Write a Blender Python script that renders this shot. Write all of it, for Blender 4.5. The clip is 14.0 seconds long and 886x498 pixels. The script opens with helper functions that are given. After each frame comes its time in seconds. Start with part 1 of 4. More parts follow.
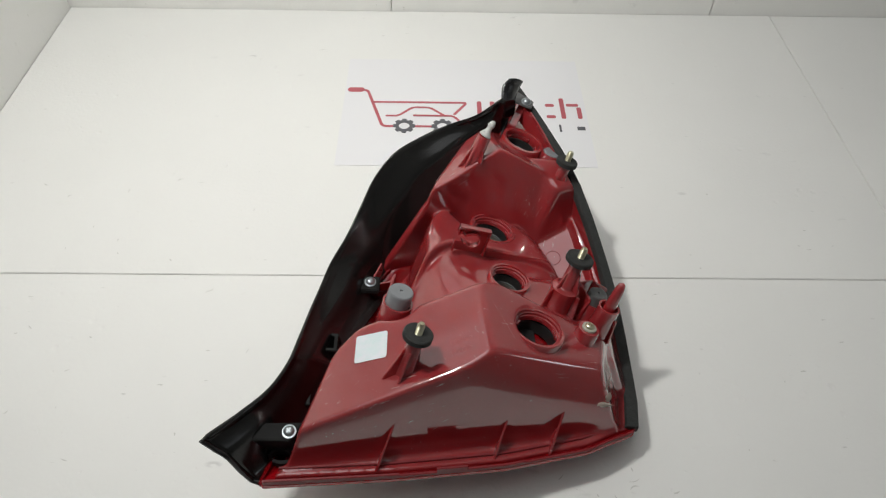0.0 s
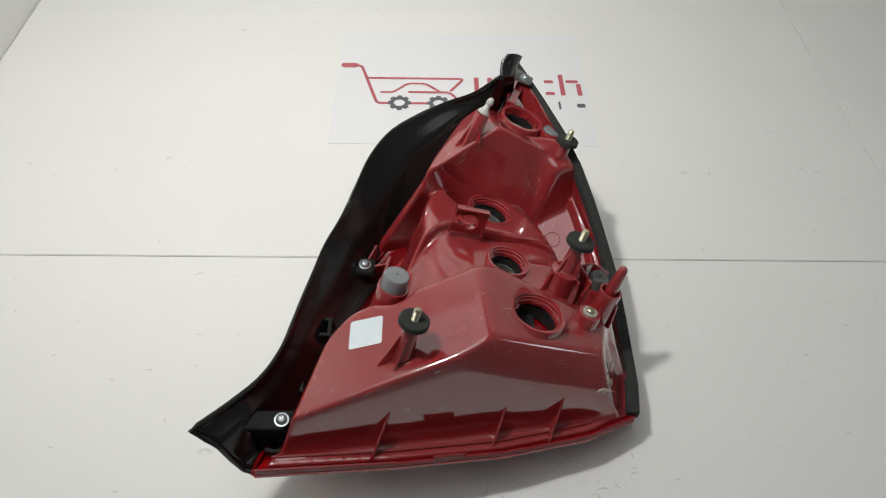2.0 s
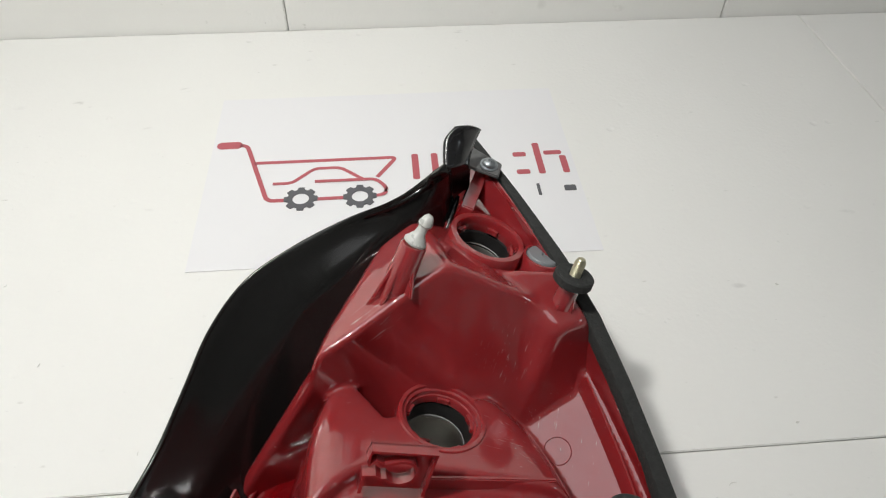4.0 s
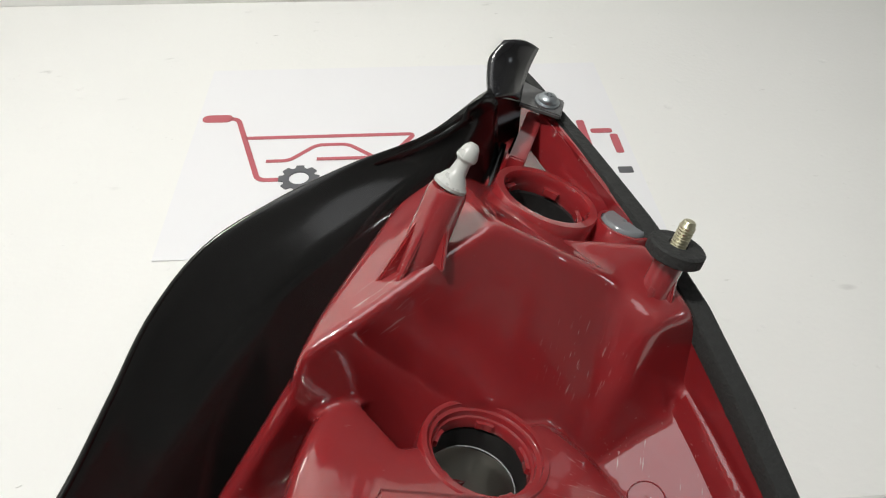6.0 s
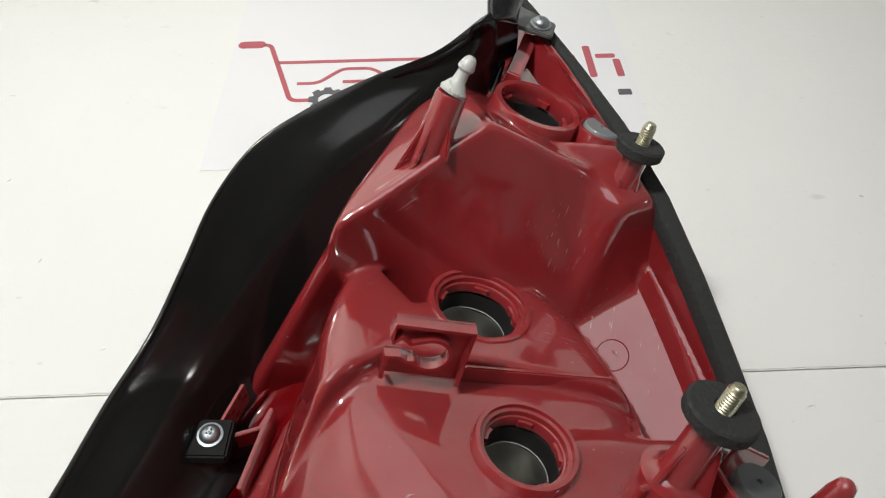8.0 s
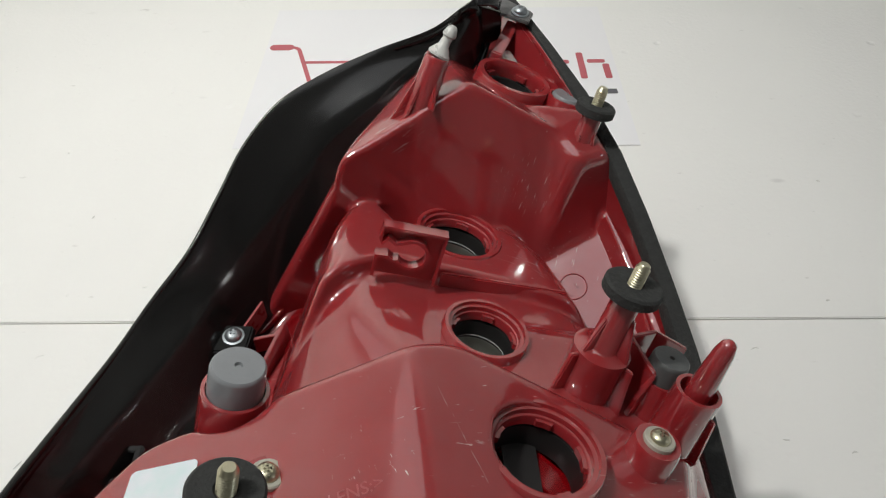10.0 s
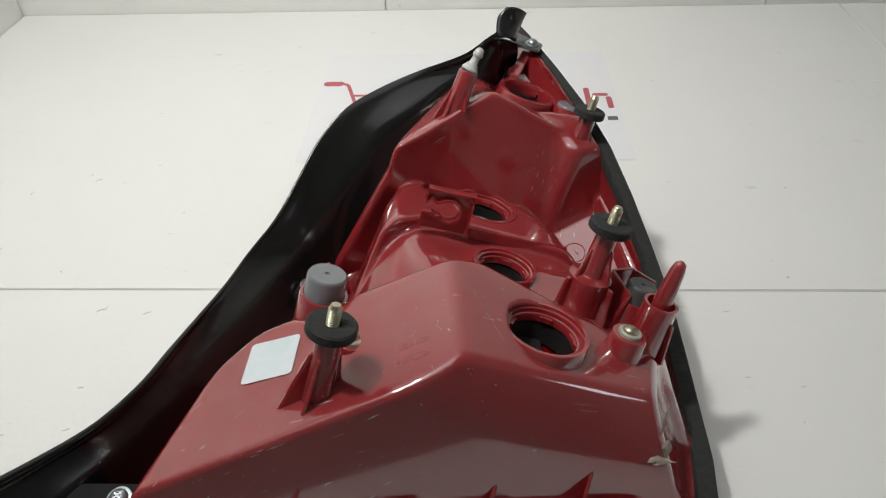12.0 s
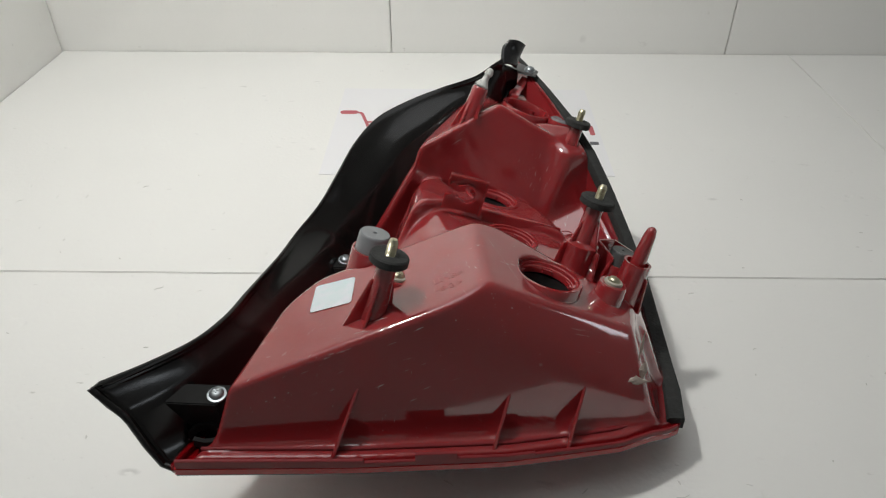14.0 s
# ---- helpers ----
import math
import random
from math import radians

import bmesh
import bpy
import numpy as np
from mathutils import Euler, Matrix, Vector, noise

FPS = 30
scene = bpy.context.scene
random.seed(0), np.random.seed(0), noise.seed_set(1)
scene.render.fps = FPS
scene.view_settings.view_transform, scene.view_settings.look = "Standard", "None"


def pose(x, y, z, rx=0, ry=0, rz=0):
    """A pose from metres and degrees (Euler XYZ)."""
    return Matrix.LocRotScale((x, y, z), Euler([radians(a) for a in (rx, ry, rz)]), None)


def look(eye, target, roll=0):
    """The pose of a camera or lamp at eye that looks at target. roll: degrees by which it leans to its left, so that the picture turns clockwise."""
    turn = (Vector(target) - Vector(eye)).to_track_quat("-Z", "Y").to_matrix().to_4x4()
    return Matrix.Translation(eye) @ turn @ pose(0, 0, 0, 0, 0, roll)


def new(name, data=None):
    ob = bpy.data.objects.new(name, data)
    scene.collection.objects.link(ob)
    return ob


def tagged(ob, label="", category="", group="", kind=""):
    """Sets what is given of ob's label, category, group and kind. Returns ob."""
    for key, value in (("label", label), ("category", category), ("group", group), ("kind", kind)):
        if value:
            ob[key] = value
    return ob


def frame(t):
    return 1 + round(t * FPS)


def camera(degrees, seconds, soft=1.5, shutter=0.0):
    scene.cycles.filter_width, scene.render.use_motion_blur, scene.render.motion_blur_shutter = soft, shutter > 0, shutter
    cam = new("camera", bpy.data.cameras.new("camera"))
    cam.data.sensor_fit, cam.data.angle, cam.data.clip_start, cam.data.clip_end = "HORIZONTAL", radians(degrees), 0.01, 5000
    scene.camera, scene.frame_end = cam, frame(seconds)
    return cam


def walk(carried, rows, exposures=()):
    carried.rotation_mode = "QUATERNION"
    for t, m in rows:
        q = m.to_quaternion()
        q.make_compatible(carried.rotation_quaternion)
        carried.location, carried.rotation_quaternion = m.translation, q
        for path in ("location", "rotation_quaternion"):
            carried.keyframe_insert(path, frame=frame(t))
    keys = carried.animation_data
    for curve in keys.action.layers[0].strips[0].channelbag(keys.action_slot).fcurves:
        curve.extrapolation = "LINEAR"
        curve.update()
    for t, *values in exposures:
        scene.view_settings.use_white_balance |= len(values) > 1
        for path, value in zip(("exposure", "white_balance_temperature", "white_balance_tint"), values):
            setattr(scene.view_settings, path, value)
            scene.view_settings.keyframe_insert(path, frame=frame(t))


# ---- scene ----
cam = camera(64.4, 14.0, 1.2)
PATH = [
    (0, (-0.017, 0.024, 0.528), (0.008, 1.356, -0.963), 1.3),
    (0.5, (-0.017, 0.024, 0.528), (0.005, 1.357, -0.963), 1.3),
    (1, (-0.019, 0.024, 0.528), (0.011, 1.356, -0.964), 1.7),
    (1.5, (-0.02, 0.025, 0.528), (0.016, 1.35, -0.97), 2.0),
    (2, (-0.018, 0.038, 0.518), (0.021, 1.321, -1.016), 1.8),
    (2.5, (-0.013, 0.063, 0.497), (0.058, 1.264, -1.101), 2.8),
    (3, (-0.007, 0.105, 0.473), (0.107, 1.288, -1.136), 3.7),
    (3.5, (0.011, 0.198, 0.412), (0.124, 1.463, -1.133), 1.0),
    (3.7, (0.016, 0.242, 0.392), (0.151, 1.592, -1.078), 1.1),
    (5.8, (0.015, 0.337, 0.275), (0.152, 1.784, -1.098), 1.1),
    (6, (0.011, 0.33, 0.278), (0.122, 1.776, -1.1), 0.9),
    (6.5, (0.005, 0.31, 0.288), (0.104, 1.78, -1.065), 1.5),
    (7, (0.006, 0.302, 0.291), (0.103, 1.708, -1.129), 1.1),
    (7.5, (0.009, 0.291, 0.3), (0.049, 1.612, -1.201), -1.3),
    (7.7, (0.011, 0.287, 0.302), (0.059, 1.605, -1.202), -0.7),
    (9.8, (0.03, 0.22, 0.312), (0.0, 1.602, -1.133), -1.7),
    (10, (0.03, 0.21, 0.315), (0.004, 1.606, -1.118), -1.2),
    (10.5, (0.034, 0.187, 0.32), (-0.022, 1.602, -1.093), -1.9),
    (11, (0.031, 0.163, 0.322), (-0.053, 1.589, -1.077), -2.7),
    (11.5, (0.028, 0.137, 0.327), (-0.031, 1.595, -1.04), -1.7),
    (12, (0.027, 0.107, 0.344), (-0.06, 1.616, -0.965), -2.2),
    (12.5, (0.03, 0.075, 0.352), (-0.069, 1.592, -0.948), -3.9),
    (13, (0.026, 0.044, 0.354), (-0.014, 1.609, -0.892), -0.8),
    (13.5, (0.011, 0.016, 0.356), (-0.005, 1.629, -0.827), 0.5),
    (14, (0.004, 0.008, 0.36), (-0.02, 1.617, -0.827), -0.0),
]
walk(cam, [(t, look(eye, target, roll)) for t, eye, target, roll in PATH], [(0, -0.01), (3, 0.0), (3.5, 0.04), (5.8, 0.22), (6, 0.20), (6.5, 0.02), (7, 0.06), (7.5, 0.20), (7.7, 0.20), (9.8, 0.06), (10.5, 0.02), (11, 0.06), (12, 0.0), (13, -0.09), (14, -0.06)])

# ---- light ----
world = bpy.data.worlds.new("room_air")
scene.world = world
world.use_nodes = True
world.node_tree.nodes["Background"].inputs[0].default_value = (0.9, 0.95, 1.0, 1)
world.node_tree.nodes["Background"].inputs[1].default_value = 0.13


def area(name, eye, target, sx, sy, watts, color):
    data = bpy.data.lights.new(name, "AREA")
    data.shape, data.size, data.size_y, data.energy, data.color = "RECTANGLE", sx, sy, watts, color
    ob = new(name, data)
    ob.matrix_world = look(eye, target)
    return ob


key = area("ceiling_lamp", (-0.26, 0.345, 0.84), (-0.08, 0.80, 0.10), 0.06, 0.06, 2.90, (0.985, 0.98, 0.94))
key.data.spread = radians(135)
# added broad fill for the soft light all round, no such fixture known
area("ceiling_fill", (-0.98, 1.00, 1.86), (-0.93, 0.95, 0.0), 2.7, 2.6, 12.5, (0.985, 0.99, 0.97))
area("ceiling_light", (-0.10, 0.25, 1.84), (-0.10, 0.26, 0.0), 0.90, 1.30, 3.9, (0.95, 0.975, 1.0))
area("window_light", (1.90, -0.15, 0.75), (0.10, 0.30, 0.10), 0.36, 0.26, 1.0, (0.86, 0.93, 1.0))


# ---- materials ----
def material(name, color, rough=0.5, metal=0.0, vary=0.08, scale=40.0, bump=0.0, bump_scale=300.0, coat=0.0, trans=0.0, ior=1.5, spec=0.5):
    m = bpy.data.materials.new(name)
    m.use_nodes = True
    n, l = m.node_tree.nodes, m.node_tree.links
    b = n["Principled BSDF"]
    b.inputs["Metallic"].default_value = metal
    b.inputs["IOR"].default_value = ior
    b.inputs["Coat Weight"].default_value = coat
    b.inputs["Coat Roughness"].default_value = 0.06
    b.inputs["Transmission Weight"].default_value = trans
    b.inputs["Specular IOR Level"].default_value = spec
    co = n.new("ShaderNodeTexCoord")
    a, c = n.new("ShaderNodeTexNoise"), n.new("ShaderNodeTexNoise")
    a.inputs["Scale"].default_value, a.inputs["Detail"].default_value = scale, 4
    c.inputs["Scale"].default_value, c.inputs["Detail"].default_value = bump_scale, 3
    l.new(co.outputs["Object"], a.inputs["Vector"])
    l.new(co.outputs["Object"], c.inputs["Vector"])
    mix = n.new("ShaderNodeMix")
    mix.data_type = "RGBA"
    lo = [v * (1 - vary) for v in color]
    hi = [min(1, v * (1 + vary)) for v in color]
    mix.inputs[6].default_value, mix.inputs[7].default_value = (*lo, 1), (*hi, 1)
    l.new(a.outputs["Fac"], mix.inputs[0])
    l.new(mix.outputs[2], b.inputs["Base Color"])
    r = n.new("ShaderNodeMapRange")
    r.inputs["From Min"].default_value, r.inputs["From Max"].default_value = 0.3, 0.7
    r.inputs["To Min"].default_value, r.inputs["To Max"].default_value = rough * 0.85, min(1, rough * 1.15)
    l.new(a.outputs["Fac"], r.inputs["Value"])
    l.new(r.outputs["Result"], b.inputs["Roughness"])
    if bump:
        k = n.new("ShaderNodeBump")
        k.inputs["Strength"].default_value, k.inputs["Distance"].default_value = bump, 0.001
        l.new(c.outputs["Fac"], k.inputs["Height"])
        l.new(k.outputs["Normal"], b.inputs["Normal"])
    return m


FOAM = material("white_foam_board", (0.80, 0.795, 0.77), 0.55, vary=0.025, scale=9, bump=0.30, bump_scale=260)


def scuffed(m, scale, amount, tint):
    """Sparse small dents and smudges over a material's colour."""
    n, l = m.node_tree.nodes, m.node_tree.links
    b = n["Principled BSDF"]
    old = b.inputs["Base Color"].links[0].from_socket
    co = n.new("ShaderNodeTexCoord")
    warp = n.new("ShaderNodeMapping")
    warp.inputs["Scale"].default_value = (1.0, 2.4, 1.0)
    warp.inputs["Rotation"].default_value = (0, 0, 0.6)
    v = n.new("ShaderNodeTexVoronoi")
    v.inputs["Scale"].default_value = scale
    gate, grain = n.new("ShaderNodeTexNoise"), n.new("ShaderNodeTexNoise")
    gate.inputs["Scale"].default_value, gate.inputs["Detail"].default_value = scale * 0.35, 2
    grain.inputs["Scale"].default_value, grain.inputs["Detail"].default_value = scale * 5, 2
    l.new(co.outputs["Object"], warp.inputs["Vector"])
    for t in (v, gate, grain):
        l.new(warp.outputs["Vector"], t.inputs["Vector"])
    near = n.new("ShaderNodeMapRange")
    near.inputs["From Min"].default_value, near.inputs["From Max"].default_value = 0.05, 0.12
    near.inputs["To Min"].default_value, near.inputs["To Max"].default_value = 1.0, 0.0
    l.new(v.outputs["Distance"], near.inputs["Value"])
    some = n.new("ShaderNodeMapRange")
    some.inputs["From Min"].default_value, some.inputs["From Max"].default_value = 0.56, 0.62
    l.new(gate.outputs["Fac"], some.inputs["Value"])
    rough = n.new("ShaderNodeMapRange")
    rough.inputs["From Min"].default_value, rough.inputs["From Max"].default_value = 0.45, 0.6
    l.new(grain.outputs["Fac"], rough.inputs["Value"])
    a, c, d = (n.new("ShaderNodeMath") for _ in range(3))
    for q in (a, c, d):
        q.operation = "MULTIPLY"
    l.new(near.outputs["Result"], a.inputs[0])
    l.new(some.outputs["Result"], a.inputs[1])
    l.new(a.outputs[0], c.inputs[0])
    l.new(rough.outputs["Result"], c.inputs[1])
    l.new(c.outputs[0], d.inputs[0])
    d.inputs[1].default_value = amount
    mix = n.new("ShaderNodeMix")
    mix.data_type = "RGBA"
    mix.inputs[7].default_value = (*tint, 1)
    l.new(d.outputs[0], mix.inputs[0])
    l.new(old, mix.inputs[6])
    l.new(mix.outputs[2], b.inputs["Base Color"])
    return m


scuffed(FOAM, 14.0, 0.55, (0.42, 0.41, 0.39))
scuffed(FOAM, 37.0, 0.60, (0.46, 0.45, 0.42))
scuffed(FOAM, 85.0, 0.45, (0.55, 0.54, 0.52))


def dented(m, scale, deep):
    """Sparse small pits pressed into a soft board."""
    n, l = m.node_tree.nodes, m.node_tree.links
    b = n["Principled BSDF"]
    first = b.inputs["Normal"].links[0].from_node
    co, v, gate = n.new("ShaderNodeTexCoord"), n.new("ShaderNodeTexVoronoi"), n.new("ShaderNodeTexNoise")
    v.feature = "SMOOTH_F1"
    v.inputs["Scale"].default_value, v.inputs["Smoothness"].default_value = scale, 0.3
    gate.inputs["Scale"].default_value, gate.inputs["Detail"].default_value = scale * 0.3, 3
    for q in (v, gate):
        l.new(co.outputs["Object"], q.inputs["Vector"])
    pit, some = n.new("ShaderNodeMapRange"), n.new("ShaderNodeMapRange")
    pit.interpolation_type = "SMOOTHSTEP"
    pit.inputs["From Min"].default_value, pit.inputs["From Max"].default_value = 0.05, 0.22
    pit.inputs["To Min"].default_value, pit.inputs["To Max"].default_value = -1.0, 0.0
    l.new(v.outputs["Distance"], pit.inputs["Value"])
    some.inputs["From Min"].default_value, some.inputs["From Max"].default_value = 0.55, 0.66
    l.new(gate.outputs["Fac"], some.inputs["Value"])
    h = n.new("ShaderNodeMath")
    h.operation = "MULTIPLY"
    l.new(pit.outputs["Result"], h.inputs[0])
    l.new(some.outputs["Result"], h.inputs[1])
    k = n.new("ShaderNodeBump")
    k.inputs["Strength"].default_value, k.inputs["Distance"].default_value = 0.8, deep
    l.new(h.outputs[0], k.inputs["Height"])
    l.new(first.outputs["Normal"], k.inputs["Normal"])
    l.new(k.outputs["Normal"], b.inputs["Normal"])


dented(FOAM, 55.0, 0.0008)
dented(FOAM, 130.0, 0.0004)
FOAM_EDGE = material("foam_edge", (0.62, 0.61, 0.58), 0.8, vary=0.1, scale=60)
PAPER = material("paper", (0.78, 0.775, 0.79), 0.6, vary=0.015, scale=10)
INK_RED = material("red_ink", (0.46, 0.10, 0.12), 0.5, vary=0.05)
INK_GREY = material("grey_ink", (0.10, 0.10, 0.11), 0.5, vary=0.05)
RED = material("dark_red_plastic", (0.278, 0.0220, 0.0262), 0.095, vary=0.10, scale=30, bump=0.05, bump_scale=120, ior=1.60, coat=1.0)
# darker, duller copy of the red: the rim band's shade is in its colour
SHADED_RED = material("shaded_red_plastic", (0.19, 0.020, 0.023), 0.42, vary=0.12, scale=40, bump=0.1, bump_scale=300, spec=0.3)
LENS = material("red_lens_plastic", (0.42, 0.005, 0.010), 0.08, vary=0.05, trans=0.6, ior=1.49)
LENS_RIM = material("thick_red_lens_edge", (0.38, 0.006, 0.009), 0.10, vary=0.10, scale=60, ior=1.49)
BLACK = material("black_plastic", (0.0085, 0.0085, 0.0083), 0.17, vary=0.2, scale=60, bump=0.02, bump_scale=150, spec=0.42)
RUBBER = material("black_foam_rubber", (0.022, 0.023, 0.022), 0.85, vary=0.3, scale=300, bump=0.6, bump_scale=700)
ZINC = material("yellow_zinc", (0.60, 0.57, 0.41), 0.32, metal=1.0, vary=0.12, scale=400)
STEEL = material("bright_steel", (0.38, 0.41, 0.43), 0.46, metal=1.0, vary=0.1, scale=300)
GREY = material("grey_plastic", (0.20, 0.21, 0.22), 0.16, vary=0.08, scale=150, bump=0.1)
# the plug grey again, darkened for the shade round the right-hand plug
GREY_SHADED = material("shaded_grey_plastic", (0.075, 0.08, 0.08), 0.4, vary=0.15, scale=200, bump=0.15)
NYLON = material("milky_nylon", (0.62, 0.63, 0.60), 0.3, vary=0.06, scale=200, trans=0.2)
FOIL = material("label_foil", (0.78, 0.82, 0.84), 0.35, metal=0.35, vary=0.06, scale=140)
tints = [q for q in FOIL.node_tree.nodes if q.bl_idname == "ShaderNodeMix"][0]
tints.inputs[6].default_value, tints.inputs[7].default_value = (0.56, 0.76, 0.74, 1), (0.86, 0.80, 0.88, 1)
CHROME = material("reflector_chrome", (0.48, 0.48, 0.45), 0.36, metal=1.0, vary=0.05)
GLASS = material("clear_glass_edge", (0.80, 0.82, 0.82), 0.08, vary=0.03, trans=0.6)
COLLAR = material("pale_plastic", (0.38, 0.36, 0.30), 0.4, vary=0.08, scale=200)
WORN = material("worn_black_plastic", (0.10, 0.10, 0.10), 0.45, vary=0.7, scale=220, bump=0.2)
MATT = material("matt_black_plastic", (0.010, 0.010, 0.010), 0.65, vary=0.2, scale=80, bump=0.1, spec=0.15)
BLACK_WORN = material("scuffed_black_plastic", (0.014, 0.014, 0.015), 0.20, vary=0.5, scale=90, bump=0.08)
scuffed(BLACK_WORN, 110.0, 0.75, (0.45, 0.46, 0.46))
GLUE = material("dried_glue", (0.46, 0.38, 0.33), 0.5, vary=0.2, scale=300, bump=0.4)
DARK = material("dark_plastic", (0.015, 0.014, 0.014), 0.4, vary=0.2)
# paler red for the raised letters and the thin lens edge
RED_PALE = material("pale_red_plastic", (0.34, 0.070, 0.072), 0.30, vary=0.2, scale=300)
skin = RED.node_tree.nodes["Principled BSDF"].inputs
skin["Coat IOR"].default_value = 1.72
skin["Subsurface Weight"].default_value, skin["Subsurface Scale"].default_value = 0.30, 0.008
skin["Subsurface Radius"].default_value = (1.0, 0.10, 0.08)
scuffed(RED, 55.0, 0.55, (0.55, 0.40, 0.38))
scuffed(RED, 150.0, 0.50, (0.58, 0.44, 0.42))


def scratched(m, centre, reach, along, fine, cover, tint=(0.62, 0.46, 0.43)):
    """Fine pale scratches that run along one direction, round one worn spot."""
    n, l = m.node_tree.nodes, m.node_tree.links
    b = n["Principled BSDF"]
    old = b.inputs["Base Color"].links[0].from_socket
    u = Vector(along).normalized()
    v = u.cross(Vector((0.31, 0.22, 0.92))).normalized()
    w = u.cross(v)
    co, sub, far = n.new("ShaderNodeTexCoord"), n.new("ShaderNodeVectorMath"), n.new("ShaderNodeVectorMath")
    sub.operation, far.operation = "SUBTRACT", "LENGTH"
    sub.inputs[1].default_value = centre
    l.new(co.outputs["Object"], sub.inputs[0])
    l.new(sub.outputs[0], far.inputs[0])
    join = n.new("ShaderNodeCombineXYZ")
    for i, (axis, k) in enumerate(((u, fine * 0.08), (v, fine), (w, fine))):
        dot = n.new("ShaderNodeVectorMath")
        dot.operation = "DOT_PRODUCT"
        dot.inputs[1].default_value = axis * k
        l.new(sub.outputs[0], dot.inputs[0])
        l.new(dot.outputs["Value"], join.inputs[i])
    grain, patch = n.new("ShaderNodeTexNoise"), n.new("ShaderNodeTexNoise")
    grain.inputs["Scale"].default_value, grain.inputs["Detail"].default_value = 1.0, 3
    patch.inputs["Scale"].default_value, patch.inputs["Detail"].default_value = 0.22, 2
    l.new(join.outputs[0], grain.inputs["Vector"])
    l.new(join.outputs[0], patch.inputs["Vector"])
    near, line, some = (n.new("ShaderNodeMapRange") for _ in range(3))
    near.inputs["From Min"].default_value, near.inputs["From Max"].default_value = reach * 0.4, reach
    near.inputs["To Min"].default_value, near.inputs["To Max"].default_value = 1.0, 0.0
    l.new(far.outputs["Value"], near.inputs["Value"])
    line.inputs["From Min"].default_value, line.inputs["From Max"].default_value = 0.68 - cover, 0.74 - cover
    l.new(grain.outputs["Fac"], line.inputs["Value"])
    some.inputs["From Min"].default_value, some.inputs["From Max"].default_value = 0.48, 0.60
    l.new(patch.outputs["Fac"], some.inputs["Value"])
    a, c = n.new("ShaderNodeMath"), n.new("ShaderNodeMath")
    a.operation = c.operation = "MULTIPLY"
    l.new(near.outputs["Result"], a.inputs[0])
    l.new(line.outputs["Result"], a.inputs[1])
    l.new(a.outputs[0], c.inputs[0])
    l.new(some.outputs["Result"], c.inputs[1])
    mix = n.new("ShaderNodeMix")
    mix.data_type = "RGBA"
    mix.inputs[7].default_value = (*tint, 1)
    l.new(c.outputs[0], mix.inputs[0])
    l.new(old, mix.inputs[6])
    l.new(mix.outputs[2], b.inputs["Base Color"])


scratched(RED, (0.066, 0.468, 0.094), 0.017, (-0.3, -0.4, -0.85), 1500, 0.05)
scratched(RED, (0.006, 0.464, 0.132), 0.016, (0.8, 0.5, 0.3), 1300, 0.09)
scratched(RED, (-0.085, 0.262, 0.100), 0.040, (0.6, 0.7, 0.2), 900, 0.0)
scratched(RED, (0.035, 0.325, 0.125), 0.045, (0.9, 0.3, -0.3), 800, 0.0)
scratched(RED, (-0.040, 0.258, 0.085), 0.040, (0.2, 0.1, 0.9), 900, -0.01)
scratched(RED, (-0.030, 0.262, 0.112), 0.050, (0.75, 0.15, 0.25), 700, 0.015)
scratched(RED, (0.020, 0.300, 0.128), 0.040, (-0.4, 0.8, 0.1), 850, 0.01)
scratched(RED, (0.095, 0.300, 0.098), 0.030, (0.9, 0.2, -0.4), 900, 0.015)
scratched(RED, (0.060, 0.430, 0.082), 0.020, (0.9, -0.2, -0.3), 1300, 0.03)
scratched(RED, (0.072, 0.432, 0.074), 0.022, (0.7, -0.5, -0.3), 1400, 0.05)
scratched(RED, (0.092, 0.445, 0.056), 0.030, (0.2, 0.8, 0.3), 1100, 0.02)


def hazed(m, amount, tint=(0.46, 0.41, 0.39)):
    """An uneven pale haze on what faces up: reflected brightness put into the colour."""
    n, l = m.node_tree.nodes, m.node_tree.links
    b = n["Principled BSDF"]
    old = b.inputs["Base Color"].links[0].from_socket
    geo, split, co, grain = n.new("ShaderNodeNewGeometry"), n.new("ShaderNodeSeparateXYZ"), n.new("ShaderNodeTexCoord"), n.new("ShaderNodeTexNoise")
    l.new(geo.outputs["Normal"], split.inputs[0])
    up, haze = n.new("ShaderNodeMapRange"), n.new("ShaderNodeMapRange")
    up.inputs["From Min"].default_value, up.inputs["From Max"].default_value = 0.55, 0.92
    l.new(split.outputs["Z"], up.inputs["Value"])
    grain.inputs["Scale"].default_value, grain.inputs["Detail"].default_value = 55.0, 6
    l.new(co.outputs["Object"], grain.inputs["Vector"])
    haze.inputs["From Min"].default_value, haze.inputs["From Max"].default_value = 0.30, 0.70
    haze.inputs["To Min"].default_value, haze.inputs["To Max"].default_value = amount * 0.45, amount * 1.55
    l.new(grain.outputs["Fac"], haze.inputs["Value"])
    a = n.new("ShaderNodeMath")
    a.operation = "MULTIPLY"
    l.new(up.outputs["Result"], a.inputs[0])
    l.new(haze.outputs["Result"], a.inputs[1])
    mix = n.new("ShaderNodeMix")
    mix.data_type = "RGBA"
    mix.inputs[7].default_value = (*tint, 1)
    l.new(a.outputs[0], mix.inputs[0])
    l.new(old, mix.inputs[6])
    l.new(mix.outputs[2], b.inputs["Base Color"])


# pale sheen of the upper faces, painted into the red
hazed(RED, 0.030)
ROOM = material("painted_room_wall", (0.76, 0.755, 0.74), 0.8, vary=0.05, scale=4)


